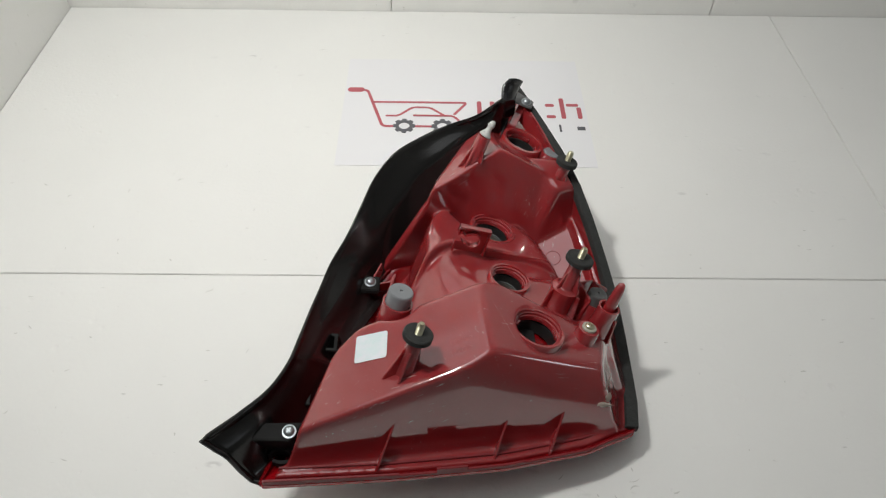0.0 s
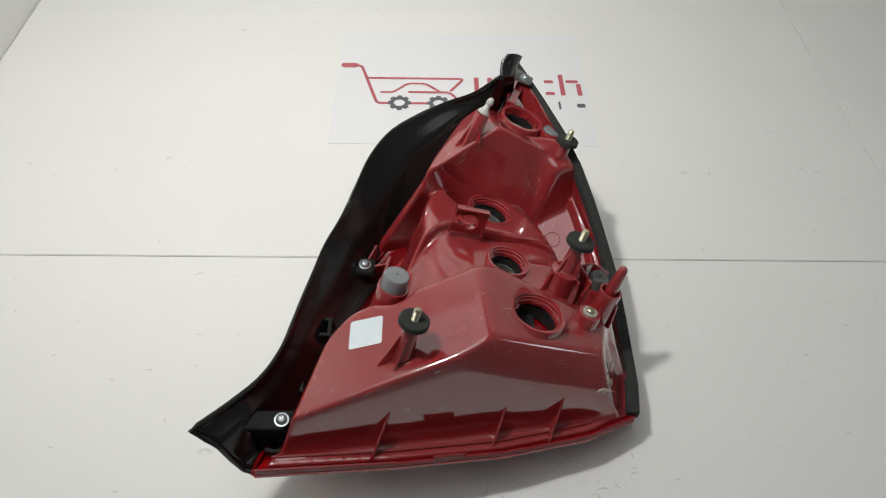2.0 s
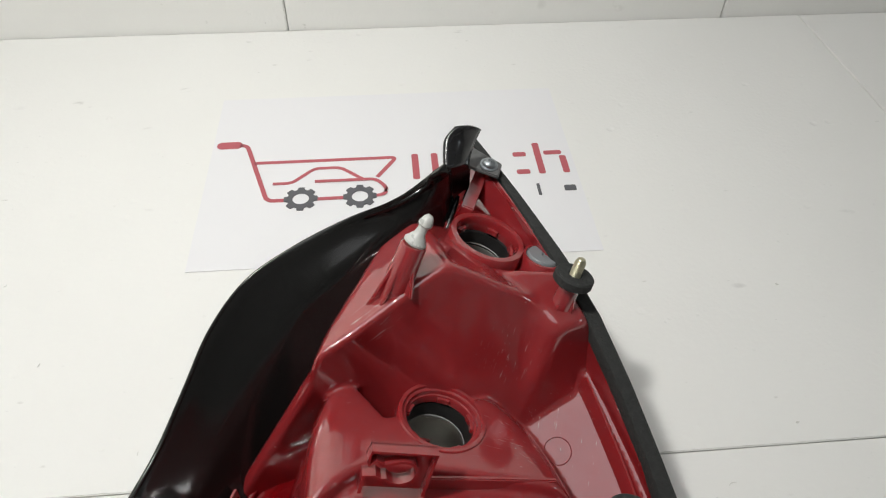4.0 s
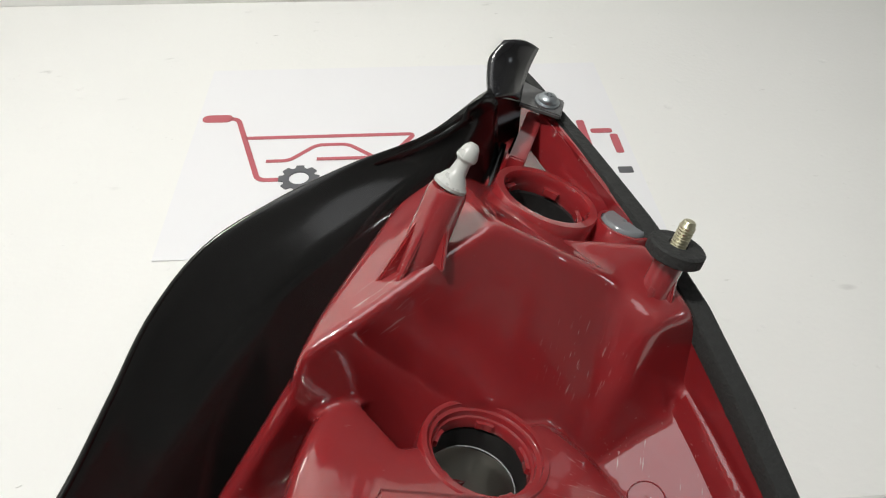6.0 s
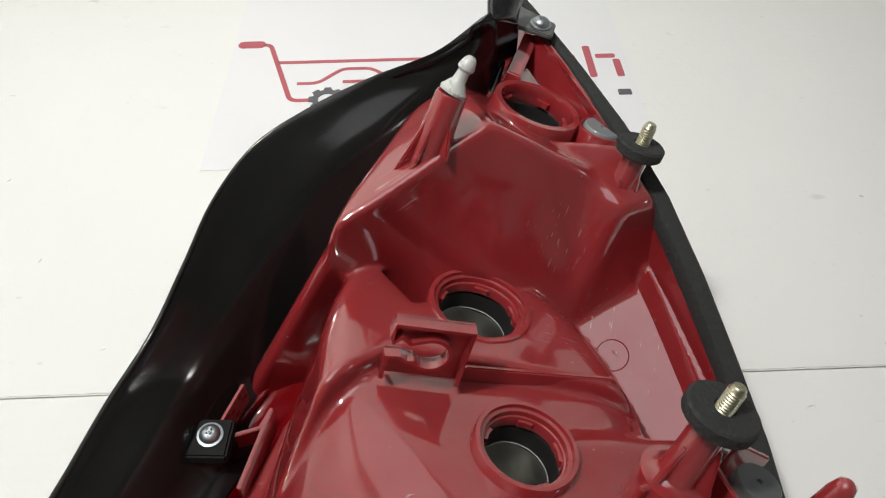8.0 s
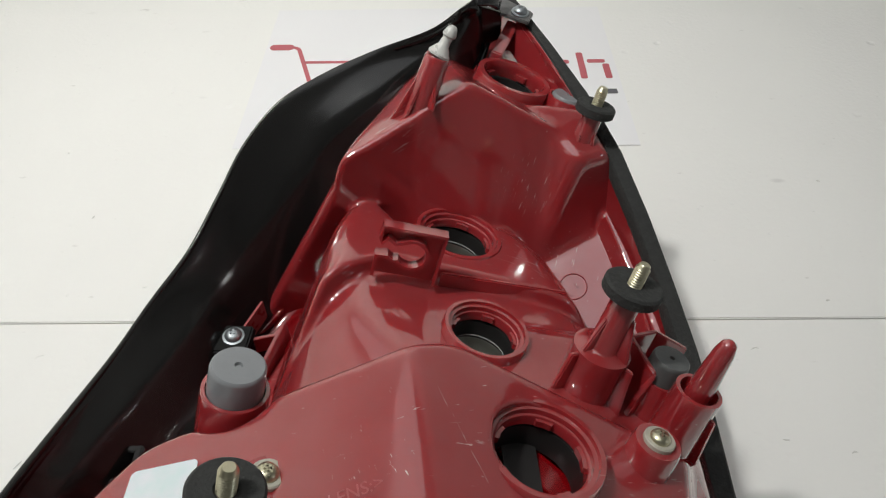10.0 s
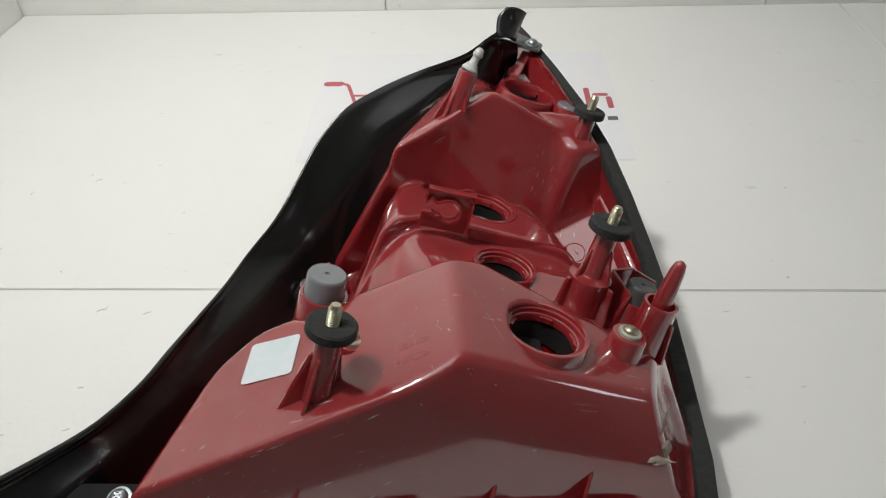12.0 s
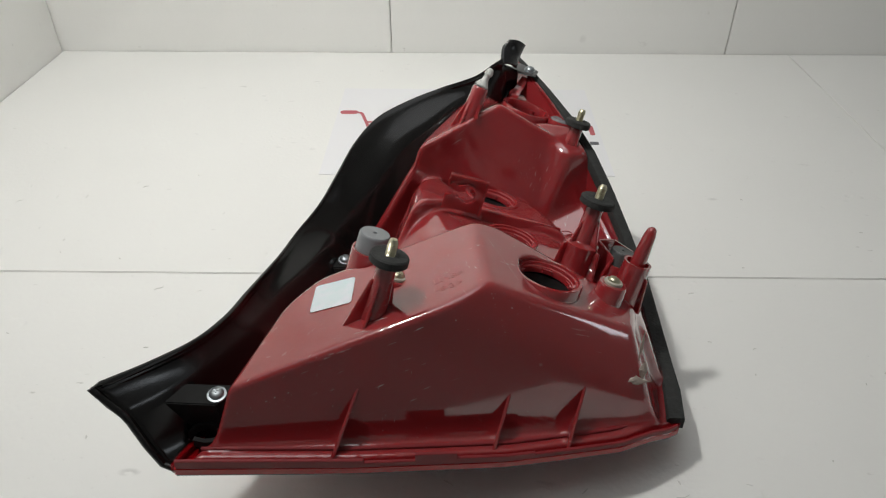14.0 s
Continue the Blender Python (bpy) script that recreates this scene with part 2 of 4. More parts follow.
# ---- mesh helpers ----
def finish(name, mesh, mat, parent=None, label="", smooth=True):
    if mat:
        mesh.materials.append(mat)
    if smooth:
        mesh.polygons.foreach_set("use_smooth", [True] * len(mesh.polygons))
    ob = new(name, mesh)
    if parent is not None:
        ob.parent = parent
        if parent.type == "EMPTY":
            ob.matrix_parent_inverse = parent.matrix_basis.inverted()
    return tagged(ob, label)


def part(name, bm, mat, parent=None, label="", smooth=True, sharp=40):
    mesh = bpy.data.meshes.new(name)
    bmesh.ops.recalc_face_normals(bm, faces=bm.faces[:])
    if smooth:
        for e in bm.edges:
            if len(e.link_faces) == 2 and e.calc_face_angle(0) > radians(sharp):
                e.smooth = False
    bm.to_mesh(mesh)
    bm.free()
    return finish(name, mesh, mat, parent, label, smooth)


def axis_frame(base, axis):
    """A pose at base whose z runs along axis."""
    return Matrix.Translation(base) @ Vector(axis).to_track_quat("Z", "Y").to_matrix().to_4x4()


def lathe(profile, base=(0, 0, 0), axis=(0, 0, 1), segments=28, closed=False):
    """A turned body: profile rows of (radius, height) along the axis from base."""
    bm, m = bmesh.new(), axis_frame(base, axis)
    rings = []
    for r, h in profile:
        if r <= 1e-6:
            rings.append([bm.verts.new(m @ Vector((0, 0, h)))])
        else:
            rings.append([bm.verts.new(m @ Vector((r * math.cos(2 * math.pi * i / segments), r * math.sin(2 * math.pi * i / segments), h))) for i in range(segments)])
    pairs = list(zip(rings, rings[1:])) + ([(rings[-1], rings[0])] if closed else [])
    for a, b in pairs:
        for i in range(segments):
            j = (i + 1) % segments
            if len(a) == 1 and len(b) == 1:
                continue
            if len(a) == 1:
                bm.faces.new((a[0], b[i], b[j]))
            elif len(b) == 1:
                bm.faces.new((a[i], a[j], b[0]))
            else:
                bm.faces.new((a[i], a[j], b[j], b[i]))
    return bm


def slab(outline, z0, z1, bevel=0.0):
    """A flat piece with that outline, from z0 to z1."""
    bm = bmesh.new()
    low = [bm.verts.new((x, y, z0)) for x, y in outline]
    top = [bm.verts.new((x, y, z1)) for x, y in outline]
    n = len(outline)
    bm.faces.new(low[::-1])
    bm.faces.new(top)
    for i in range(n):
        bm.faces.new((low[i], low[(i + 1) % n], top[(i + 1) % n], top[i]))
    if bevel:
        bmesh.ops.bevel(bm, geom=bm.edges[:], offset=bevel, segments=2, affect="EDGES")
    return bm


def hexa(low, top, bevel=0.0008):
    """A block from the corners of its lower and upper faces."""
    bm = bmesh.new()
    a = [bm.verts.new(p) for p in low]
    b = [bm.verts.new(p) for p in top]
    n = len(a)
    bm.faces.new(a[::-1])
    bm.faces.new(b)
    for i in range(n):
        bm.faces.new((a[i], a[(i + 1) % n], b[(i + 1) % n], b[i]))
    if bevel:
        bmesh.ops.bevel(bm, geom=bm.edges[:], offset=bevel, segments=2, affect="EDGES")
    return bm


def spline(points, n):
    """n points at even steps along a smooth line through the given ones."""
    p = np.array(points, float)
    d = np.r_[0, np.cumsum(np.linalg.norm(np.diff(p, axis=0), axis=1))]
    m = np.gradient(p, d, axis=0)
    out = []
    for u in np.linspace(0, d[-1], n):
        i = min(np.searchsorted(d, u, side="right") - 1, len(d) - 2)
        h = d[i + 1] - d[i]
        s = (u - d[i]) / h
        out.append((2 * s**3 - 3 * s**2 + 1) * p[i] + (s**3 - 2 * s**2 + s) * h * m[i] + (-2 * s**3 + 3 * s**2) * p[i + 1] + (s**3 - s**2) * h * m[i + 1])
    return np.array(out)


def strip(rows, closed=False):
    """A skin through rows of points; closed: the last point of each row joins its first, and the ends are capped."""
    bm = bmesh.new()
    v = [[bm.verts.new(p) for p in row] for row in rows]
    k = len(rows[0])
    for a, b in zip(v, v[1:]):
        for i in range(k if closed else k - 1):
            bm.faces.new((a[i], a[(i + 1) % k], b[(i + 1) % k], b[i]))
    if closed:
        bm.faces.new(v[0][::-1])
        bm.faces.new(v[-1])
    return bm


def ribbon(points, width, z, thick=0.0003):
    """A flat printed line of that width along points in the plane."""
    p = np.array(points, float)
    t = np.gradient(p, axis=0)
    t /= np.linalg.norm(t, axis=1)[:, None]
    n = np.c_[-t[:, 1], t[:, 0]] * width / 2
    return slab([tuple(q) for q in p + n] + [tuple(q) for q in (p - n)[::-1]], z, z + thick)


# ---- the setting: white boards on a table, in a plain room ----
LEFT, BACK, SEAM, RIGHT, FRONT_EDGE = -0.540, 0.954, 0.460, 0.465, 0.120


def block(name, x0, x1, y0, y1, z0, z1, mat, bevel=0.001, parent=None):
    return part(name, slab([(x0, y0), (x1, y0), (x1, y1), (x0, y1)], z0, z1, bevel), mat, parent, smooth=False)


tagged(block("ground", -2.5, 2.5, -2.5, 2.5, -0.84, -0.80, ROOM), "plain grey room floor under the table", kind="structure")
base = tagged(block("tabletop", -0.75, 1.60, 0.110, 1.02, -0.06, -0.0305, ROOM), "plain pale tabletop under the boards", "table", kind="structure")
floor = tagged(new("floor"), "white foam boards laid edge to edge as a tabletop", kind="structure")
for x0, x1, y0, y1 in ((LEFT, RIGHT, SEAM, BACK), (LEFT, RIGHT, FRONT_EDGE, SEAM), (RIGHT, RIGHT + 1.0, SEAM, BACK), (RIGHT, RIGHT + 1.0, FRONT_EDGE, SEAM)):
    block("foam_board", x0 + 0.0004, x1 - 0.0004, y0 + 0.0004, y1 - 0.0004, -0.03, 0.0, FOAM, 0.0006, floor)
wall_north = tagged(new("wall_north"), "white foam boards standing as a back wall", kind="structure")
for x0, x1 in ((LEFT - 0.03, -0.081), (-0.081, 0.379), (0.379, 0.84), (0.84, 1.465)):
    block("foam_board", x0 + 0.0005, x1 - 0.0005, BACK + 0.0005, BACK + 0.03, -0.03, 0.86, FOAM, 0.0012, wall_north)
wall_west = tagged(new("wall_west"), "white foam board standing as a side wall", kind="structure")
block("foam_board", LEFT - 0.03, LEFT - 0.0005, SEAM + 0.04, BACK - 0.001, -0.03, 0.86, FOAM, 0.0012, wall_west)
block("foam_board", LEFT - 0.03, LEFT - 0.0005, FRONT_EDGE, SEAM + 0.038, -0.03, 0.86, FOAM, 0.0012, wall_west)
for name, box in (("wall_far_north", (-2.5, 2.5, 2.4, 2.5)), ("wall_far_south", (-2.5, 2.5, -2.5, -2.4)), ("wall_far_west", (-2.5, -2.4, -2.4, 2.4)), ("wall_far_east", (2.4, 2.5, -2.4, 2.4))):
    tagged(block(name, *box, -0.80, 1.9, ROOM), "plain painted room wall", kind="structure")
tagged(block("ceiling", -2.5, 2.5, -2.5, 2.5, 1.9, 2.0, ROOM), "plain painted ceiling", kind="structure")

# ---- the printed sheet ----
sheet = tagged(new("paper_sheet"), "white printed paper sheet with a red cart logo", "paper")
sheet.matrix_basis = Matrix.Translation((0.018, 0.725, 0))
part("page", slab([(-0.130, 0.620), (0.167, 0.620), (0.167, 0.830), (-0.130, 0.830)], 0.0003, 0.0008), PAPER, sheet, smooth=False)
ZP = 0.0009


def fillet(points, r, n=6):
    out = [np.array(points[0], float)]
    for a, b, c in zip(points, points[1:], points[2:]):
        a, b, c = (np.array(q, float) for q in (a, b, c))
        p, q = b + (a - b) / np.linalg.norm(a - b) * r, b + (c - b) / np.linalg.norm(c - b) * r
        out += [(1 - s) ** 2 * p + 2 * s * (1 - s) * b + s * s * q for s in np.linspace(0, 1, n)]
    return out + [np.array(points[-1], float)]


def rounded(x0, x1, y0, y1, r, n=6):
    out = []
    for cx, cy, a in ((x1 - r, y0 + r, -90), (x1 - r, y1 - r, 0), (x0 + r, y1 - r, 90), (x0 + r, y0 + r, 180)):
        out += [(cx + r * math.cos(radians(a + 90 * i / n)), cy + r * math.sin(radians(a + 90 * i / n))) for i in range(n + 1)]
    return out


part("logo_bar", ribbon(fillet([(-0.106, 0.7615), (-0.102, 0.7615), (-0.080, 0.690), (-0.062, 0.690)], 0.0055), 0.0036, ZP), INK_RED, sheet, smooth=False)
part("logo_bar", slab(rounded(-0.1270, -0.1060, 0.7575, 0.7665, 0.0044), ZP, ZP + 0.0003), INK_RED, sheet, smooth=False)
part("logo_bar", ribbon(fillet([(-0.0935, 0.7370), (0.0215, 0.7370), (0.0055, 0.7130)], 0.005), 0.0034, ZP), INK_RED, sheet, smooth=False)
part("logo_bar", ribbon(fillet([(-0.0770, 0.7100), (-0.0620, 0.7100), (-0.0450, 0.7270), (-0.0240, 0.7270), (-0.0060, 0.7110)], 0.005), 0.0030, ZP), INK_RED, sheet, smooth=False)
part("logo_bar", ribbon(fillet([(-0.0440, 0.7105), (0.0040, 0.7105), (0.0125, 0.7000), (0.0120, 0.6920), (0.0020, 0.6900)], 0.005), 0.0030, ZP + 0.0004), INK_RED, sheet, smooth=False)
part("logo_bar", ribbon([(-0.0440, 0.6900), (-0.0200, 0.6900)], 0.0034, ZP), INK_RED, sheet, smooth=False)


def gear(cx, cy):
    n, outer = 8, []
    for i in range(n):
        a = 2 * math.pi * i / n
        for da, r in ((-0.30, 0.0105), (-0.18, 0.0132), (0.18, 0.0132), (0.30, 0.0105)):
            outer.append((cx + r * math.cos(a + da), cy + r * math.sin(a + da)))
    bm = bmesh.new()
    m = len(outer)
    inner = [(cx + 0.0064 * math.cos(math.atan2(y - cy, x - cx)), cy + 0.0064 * math.sin(math.atan2(y - cy, x - cx))) for x, y in outer]
    rings = [[bm.verts.new((x, y, z)) for x, y in ring] for ring, z in ((inner, ZP), (inner, ZP + 0.0008), (outer, ZP + 0.0008), (outer, ZP))]
    for a, b in zip(rings, rings[1:]):
        for i in range(m):
            bm.faces.new((a[i], a[(i + 1) % m], b[(i + 1) % m], b[i]))
    return bm


for gx in (-0.0540, -0.0085):
    part("logo_wheel", gear(gx, 0.6905), INK_GREY, sheet, "grey toothed wheel print", smooth=False)
for x0, x1, y0, y1 in ((0.0340, 0.0395, 0.7080, 0.7400), (0.0500, 0.0555, 0.7080, 0.7400), (0.1180, 0.1290, 0.7085, 0.7140), (0.1180, 0.1290, 0.7310, 0.7365), (0.1360, 0.1415, 0.7080, 0.7480), (0.1560, 0.1615, 0.7080, 0.7300), (0.1440, 0.1590, 0.7320, 0.7370)):
    part("logo_bar", slab(rounded(x0, x1, y0, y1, 0.0018), ZP, ZP + 0.0003), INK_RED, sheet, smooth=False)
for x0, x1, y0, y1 in ((0.1310, 0.1335, 0.6820, 0.6960), (0.1525, 0.1620, 0.6860, 0.6925)):
    part("logo_bar", slab(rounded(x0, x1, y0, y1, 0.0010), ZP, ZP + 0.0003), INK_GREY, sheet, smooth=False)

# ---- the tail light ----
lamp = tagged(new("tail_light"), "dark red plastic car tail light lying face down with black trim", "tail light")
lamp.matrix_basis = Matrix.Translation((0.0, 0.36, 0.0))
STUD_AXIS = Vector((0.264, 0.200, 0.943)).normalized()

# outlines in plan, and the height of the rim along the lamp
FRONT = ([-0.134, -0.046, 0.035, 0.100, 0.139], [0.222, 0.232, 0.245, 0.262, 0.281])
EDGE_R = ([0.280, 0.305, 0.331, 0.364, 0.395, 0.424, 0.452, 0.4805, 0.509, 0.540, 0.571, 0.590], [0.1415, 0.1450, 0.1457, 0.1435, 0.1393, 0.1315, 0.1226, 0.1121, 0.0987, 0.0823, 0.0660, 0.0560])
SEAL_Z = ([0.280, 0.331, 0.364, 0.395, 0.424, 0.452, 0.4805, 0.509, 0.540, 0.571, 0.590], [0.036, 0.036, 0.045, 0.058, 0.073, 0.089, 0.1046, 0.118, 0.1287, 0.1372, 0.141])
EDGE_L = ([0.222, 0.245, 0.306, 0.356, 0.392, 0.420, 0.450, 0.465, 0.485, 0.515, 0.540, 0.590], [-0.128, -0.120, -0.100, -0.083, -0.060, -0.0505, -0.030, -0.010, 0.017, 0.042, 0.054, 0.062])
RIM = ([0.22, 0.28, 0.34, 0.40, 0.43, 0.46, 0.49, 0.52, 0.555, 0.59], [0.056, 0.044, 0.041, 0.038, 0.036, 0.052, 0.086, 0.089, 0.090, 0.112])


def rim_height(x, y):
    low = np.interp(y, *RIM) - 0.10 * x * np.clip((0.36 - y) / 0.12, 0, 1)
    # the flat plate beside the middle chamber
    plate = 0.0535 + 0.151 * (x - 0.0904) + 0.413 * (y - 0.4395)
    w = np.clip((x - 0.035) / 0.020, 0, 1) * np.clip((y - 0.388) / 0.012, 0, 1) * np.clip((0.500 - y) / 0.020, 0, 1)
    low = low + (plate - low) * w
    edge = np.interp(y, *EDGE_R)
    u = np.clip((x - edge + 0.0136) / 0.0020, 0, 1) * w
    low = low + 0.0060 * u
    s = np.clip((x - edge + 0.020) / 0.009, 0, 1)
    s = s * s * (3 - 2 * s) * (1 - w) * (1 - np.clip((y - 0.498) / 0.010, 0, 1))
    return low + (np.interp(y, *SEAL_Z) - 0.003 - low) * s


def smax(a, b, k):
    h = np.maximum(k - np.abs(a - b), 0) / k
    return np.maximum(a, b) + h * h * k * 0.25


def smin(a, b, k):
    return -smax(-a, -b, k)


class Field:
    """A solid as a field of distances on a grid, and its skin."""

    def __init__(self, low, high, step):
        self.low, self.step = np.array(low), step
        counts = [int((b - a) / step) + 1 for a, b in zip(low, high)]
        axes = [(a + step * np.arange(n)).astype(np.float32) for a, n in zip(low, counts)]
        self.x, self.y, self.z = axes[0][:, None, None], axes[1][None, :, None], axes[2][None, None, :]

    def plane(self, normal, point):
        n = np.array(normal, float)
        n /= np.linalg.norm(n)
        return self.x * n[0] + self.y * n[1] + self.z * n[2] - np.float32(n @ np.array(point))

    def convex(self, planes, k):
        d = self.plane(*planes[0])
        for p in planes[1:]:
            d = smax(d, self.plane(*p), k)
        return d

    def cylinder(self, base, axis, r, lo, hi):
        a = np.array(axis, float) / np.linalg.norm(axis)
        h = self.plane(a, base)
        dx, dy, dz = self.x - base[0], self.y - base[1], self.z - base[2]
        rad = np.sqrt(np.maximum(dx * dx + dy * dy + dz * dz - h * h, 0)) - r
        return np.maximum(np.maximum(rad, h - hi), lo - h)

    def skin(self, f):
        """Surface nets: one point in each cell that the surface crosses."""
        inside = f < 0
        total, weight = np.zeros([n - 1 for n in f.shape] + [3], np.float32), np.zeros([n - 1 for n in f.shape], np.float32)
        n = [s - 1 for s in f.shape]
        for axis in range(3):
            others = [a for a in range(3) if a != axis]
            for da in (0, 1):
                for db in (0, 1):
                    at = [slice(0, m) for m in n]
                    at[others[0]] = slice(da, da + n[others[0]])
                    at[others[1]] = slice(db, db + n[others[1]])
                    up = list(at)
                    up[axis] = slice(1, 1 + n[axis])
                    f0, f1 = f[tuple(at)], f[tuple(up)]
                    cut = inside[tuple(at)] != inside[tuple(up)]
                    where = np.nonzero(cut)
                    s = f0[where] / (f0[where] - f1[where])
                    total[where + (np.full(len(s), axis),)] += s
                    total[where + (np.full(len(s), others[0]),)] += da
                    total[where + (np.full(len(s), others[1]),)] += db
                    weight[where] += 1
        cells = np.nonzero(weight)
        index = -np.ones(weight.shape, np.int64)
        index[cells] = np.arange(len(cells[0]))
        verts = self.low + self.step * (np.stack(cells, 1) + total[cells] / weight[cells][:, None])
        faces = []
        for axis in range(3):
            b, c = (axis + 1) % 3, (axis + 2) % 3
            here = [slice(1, -1) if a != axis else slice(0, -1) for a in range(3)]
            then = [slice(1, -1) if a != axis else slice(1, None) for a in range(3)]
            i0, i1 = inside[tuple(here)], inside[tuple(then)]
            where = np.nonzero(i0 != i1)
            pos = np.stack(where, 1) + [1 if a != axis else 0 for a in range(3)]
            eb, ec = np.eye(3, dtype=int)[b], np.eye(3, dtype=int)[c]
            quad = np.stack([index[tuple((pos - o).T)] for o in (0 * eb, eb, eb + ec, ec)], 1)
            flip = ~i0[where]
            quad[flip] = quad[flip][:, ::-1]
            faces.append(quad)
        faces = np.concatenate(faces)
        faces = faces[(faces >= 0).all(1)]
        # even out the steps of the grid without shrinking the shape
        count = np.bincount(faces.ravel(), minlength=len(verts)) * 2.0
        for k in (0.5, -0.52) * 3:
            total = np.zeros_like(verts)
            for i in range(4):
                for axis in range(3):
                    total[:, axis] += np.bincount(faces[:, i], weights=verts[faces[:, i - 1], axis] + verts[faces[:, (i + 1) % 4], axis], minlength=len(verts))
            verts = verts + k * (total / np.maximum(count, 1)[:, None] - verts)
        mesh = bpy.data.meshes.new("skin")
        mesh.vertices.add(len(verts))
        mesh.vertices.foreach_set("co", verts.astype(np.float32).ravel())
        mesh.loops.add(4 * len(faces))
        mesh.loops.foreach_set("vertex_index", faces.astype(np.int32).ravel())
        mesh.polygons.add(len(faces))
        mesh.polygons.foreach_set("loop_start", np.arange(0, 4 * len(faces), 4, dtype=np.int32))
        mesh.update(calc_edges=True)
        mesh.validate()
        return mesh


# bulb openings: centre of the rim's top, its outer radius, the way it faces
SOCKETS = (
    ((0.0622, 0.5200, 0.1212), 0.0194, Vector((0.315, 0.130, 0.940)).normalized()),
    ((0.0335, 0.4415, 0.0885), 0.0205, STUD_AXIS),
    ((0.0435, 0.3800, 0.0965), 0.0174, STUD_AXIS),
    ((0.0588, 0.3197, 0.1135), 0.0205, STUD_AXIS),
)


def housing():
    g = Field((-0.140, 0.215, 0.015), (0.150, 0.600, 0.165), 0.0013)
    x, y, z = g.x, g.y, g.z
    yy, xx = y[:, :, 0], x[:, :, 0]
    front = np.interp(xx, *FRONT).astype(np.float32)[:, :, None] + 0.0030
    right = np.interp(yy, *EDGE_R).astype(np.float32)[:, :, None] - 0.004
    left = np.interp(yy, *EDGE_L).astype(np.float32)[:, :, None]
    rim = rim_height(xx, yy).astype(np.float32)[:, :, None]
    base = smax(smax(smax(0.35 * (z - rim), front - y, 0.003), 0.9 * (x - right), 0.003), 0.85 * (left - x), 0.003)
    # the large lower chamber
    crown = smax(g.plane((-0.28, 0.02, 1), (-0.104, 0.243, 0.0985)), g.plane((0.52, 0.10, 1), (0.017, 0.285, 0.1362)), 0.004)
    face = smax(g.plane((0.21, -1, 0.23), (0.020, 0.2600, 0.048)), g.plane((0.57, -0.74, 0.78), (0.080, 0.2980, 0.1030)), 0.012)
    big = smax(smax(crown, face, 0.0028), g.convex([
        ((1, -0.15, 0.40), (0.106, 0.302, 0.090)),
        ((-1, 0.29, 0.25), (-0.105, 0.257, 0.090)),
        ((-0.33, 1, 0.20), (-0.0607, 0.3270, 0.1084)),
        ((-0.75, 0.60, 0.3), (-0.0725, 0.3230, 0.105)),
        ((0.45, 1, 0.4), (0.006, 0.368, 0.115)),
    ], 0.0035), 0.0028)
    big = smax(big, -g.cylinder((-0.0434, 0.3418, 0.1131), STUD_AXIS, 0.0150, -0.040, 0.05), 0.003)
    shelf = g.convex([((0.35, 0.05, 1), (0.090, 0.350, 0.080)), ((0, 1, 0.3), (0.09, 0.392, 0.07)), ((1, 0, 0.4), (0.126, 0.35, 0.06)), ((-1, 0, 0.2), (0.05, 0.35, 0.08)), ((0, -1, 0.2), (0.09, 0.320, 0.08))], 0.006)
    # the middle chamber: a rounded outline, an upper level with the cable hook and a lower one, a step apart
    side = g.convex([
        ((-1, 0.06, 0.47), (-0.0210, 0.398, 0.1095)),
        ((-0.90, 0.44, 0.05), (-0.0275, 0.4340, 0.0964)),
        ((-0.50, 1, 0.20), (-0.004, 0.4690, 0.095)),
        ((0.10, 1, 0.20), (0.030, 0.4780, 0.083)),
        ((0.55, 0.83, 0.25), (0.0605, 0.4580, 0.078)),
        ((0.85, 0.50, 0.25), (0.0740, 0.4400, 0.0767)),
        ((1, 0.20, 0.30), (0.0850, 0.405, 0.080)),
        ((0, -1, 0), (0.0, 0.335, 0.08)),
    ], 0.012)
    # below its top the left wall ends at an upright edge before the valley
    side = smax(side, np.minimum(g.plane((-0.34, 0.94, 0.0), (-0.0236, 0.4312, 0.09)), 0.090 - z), 0.002)
    step = smin(g.plane((-0.03, -1, 0.25), (0.030, 0.4105, 0.088)), g.plane((0.66, -0.75, 0.15), (-0.003, 0.411, 0.107)), 0.006)
    upper = smax(smax(g.plane((0.28, 0.212, 1), (0.0335, 0.4415, 0.0876)), side, 0.010), step, 0.003)
    lower = smax(g.plane((0.28, 0.24, 1), (0.0435, 0.380, 0.0918)), g.plane((-0.50, -0.25, 1), (-0.006, 0.385, 0.1050)), 0.014)
    lower = smax(lower, side, 0.016)
    # the upper chamber
    up_l = g.convex([
        ((-0.38, 0.12, 1), (0.0, 0.460, 0.1280)),
        ((-0.88, 0.45, 0.15), (-0.0100, 0.478, 0.125)),
        ((-1, 0.2, 0.3), (-0.0200, 0.456, 0.120)),
        ((0.60, 0.40, 1), (0.040, 0.480, 0.141)),
        ((1, 0, 0.3), (0.062, 0.50, 0.12)),
        ((0, 1, 0.6), (0.05, 0.525, 0.130)),
    ], 0.004)
    # its front wall leans back more and more towards the plate
    t = np.clip((x + 0.020) / 0.064, 0, 1)
    t = t * t * (3 - 2 * t)
    steep, lean = g.plane((0.35, -1, 0.04), (0.020, 0.4675, 0.135)), g.plane((0.217, -1, 0.482), (0.077, 0.482, 0.115))
    wall = steep + (lean - steep) * t
    up_l = smax(up_l, wall, 0.003)
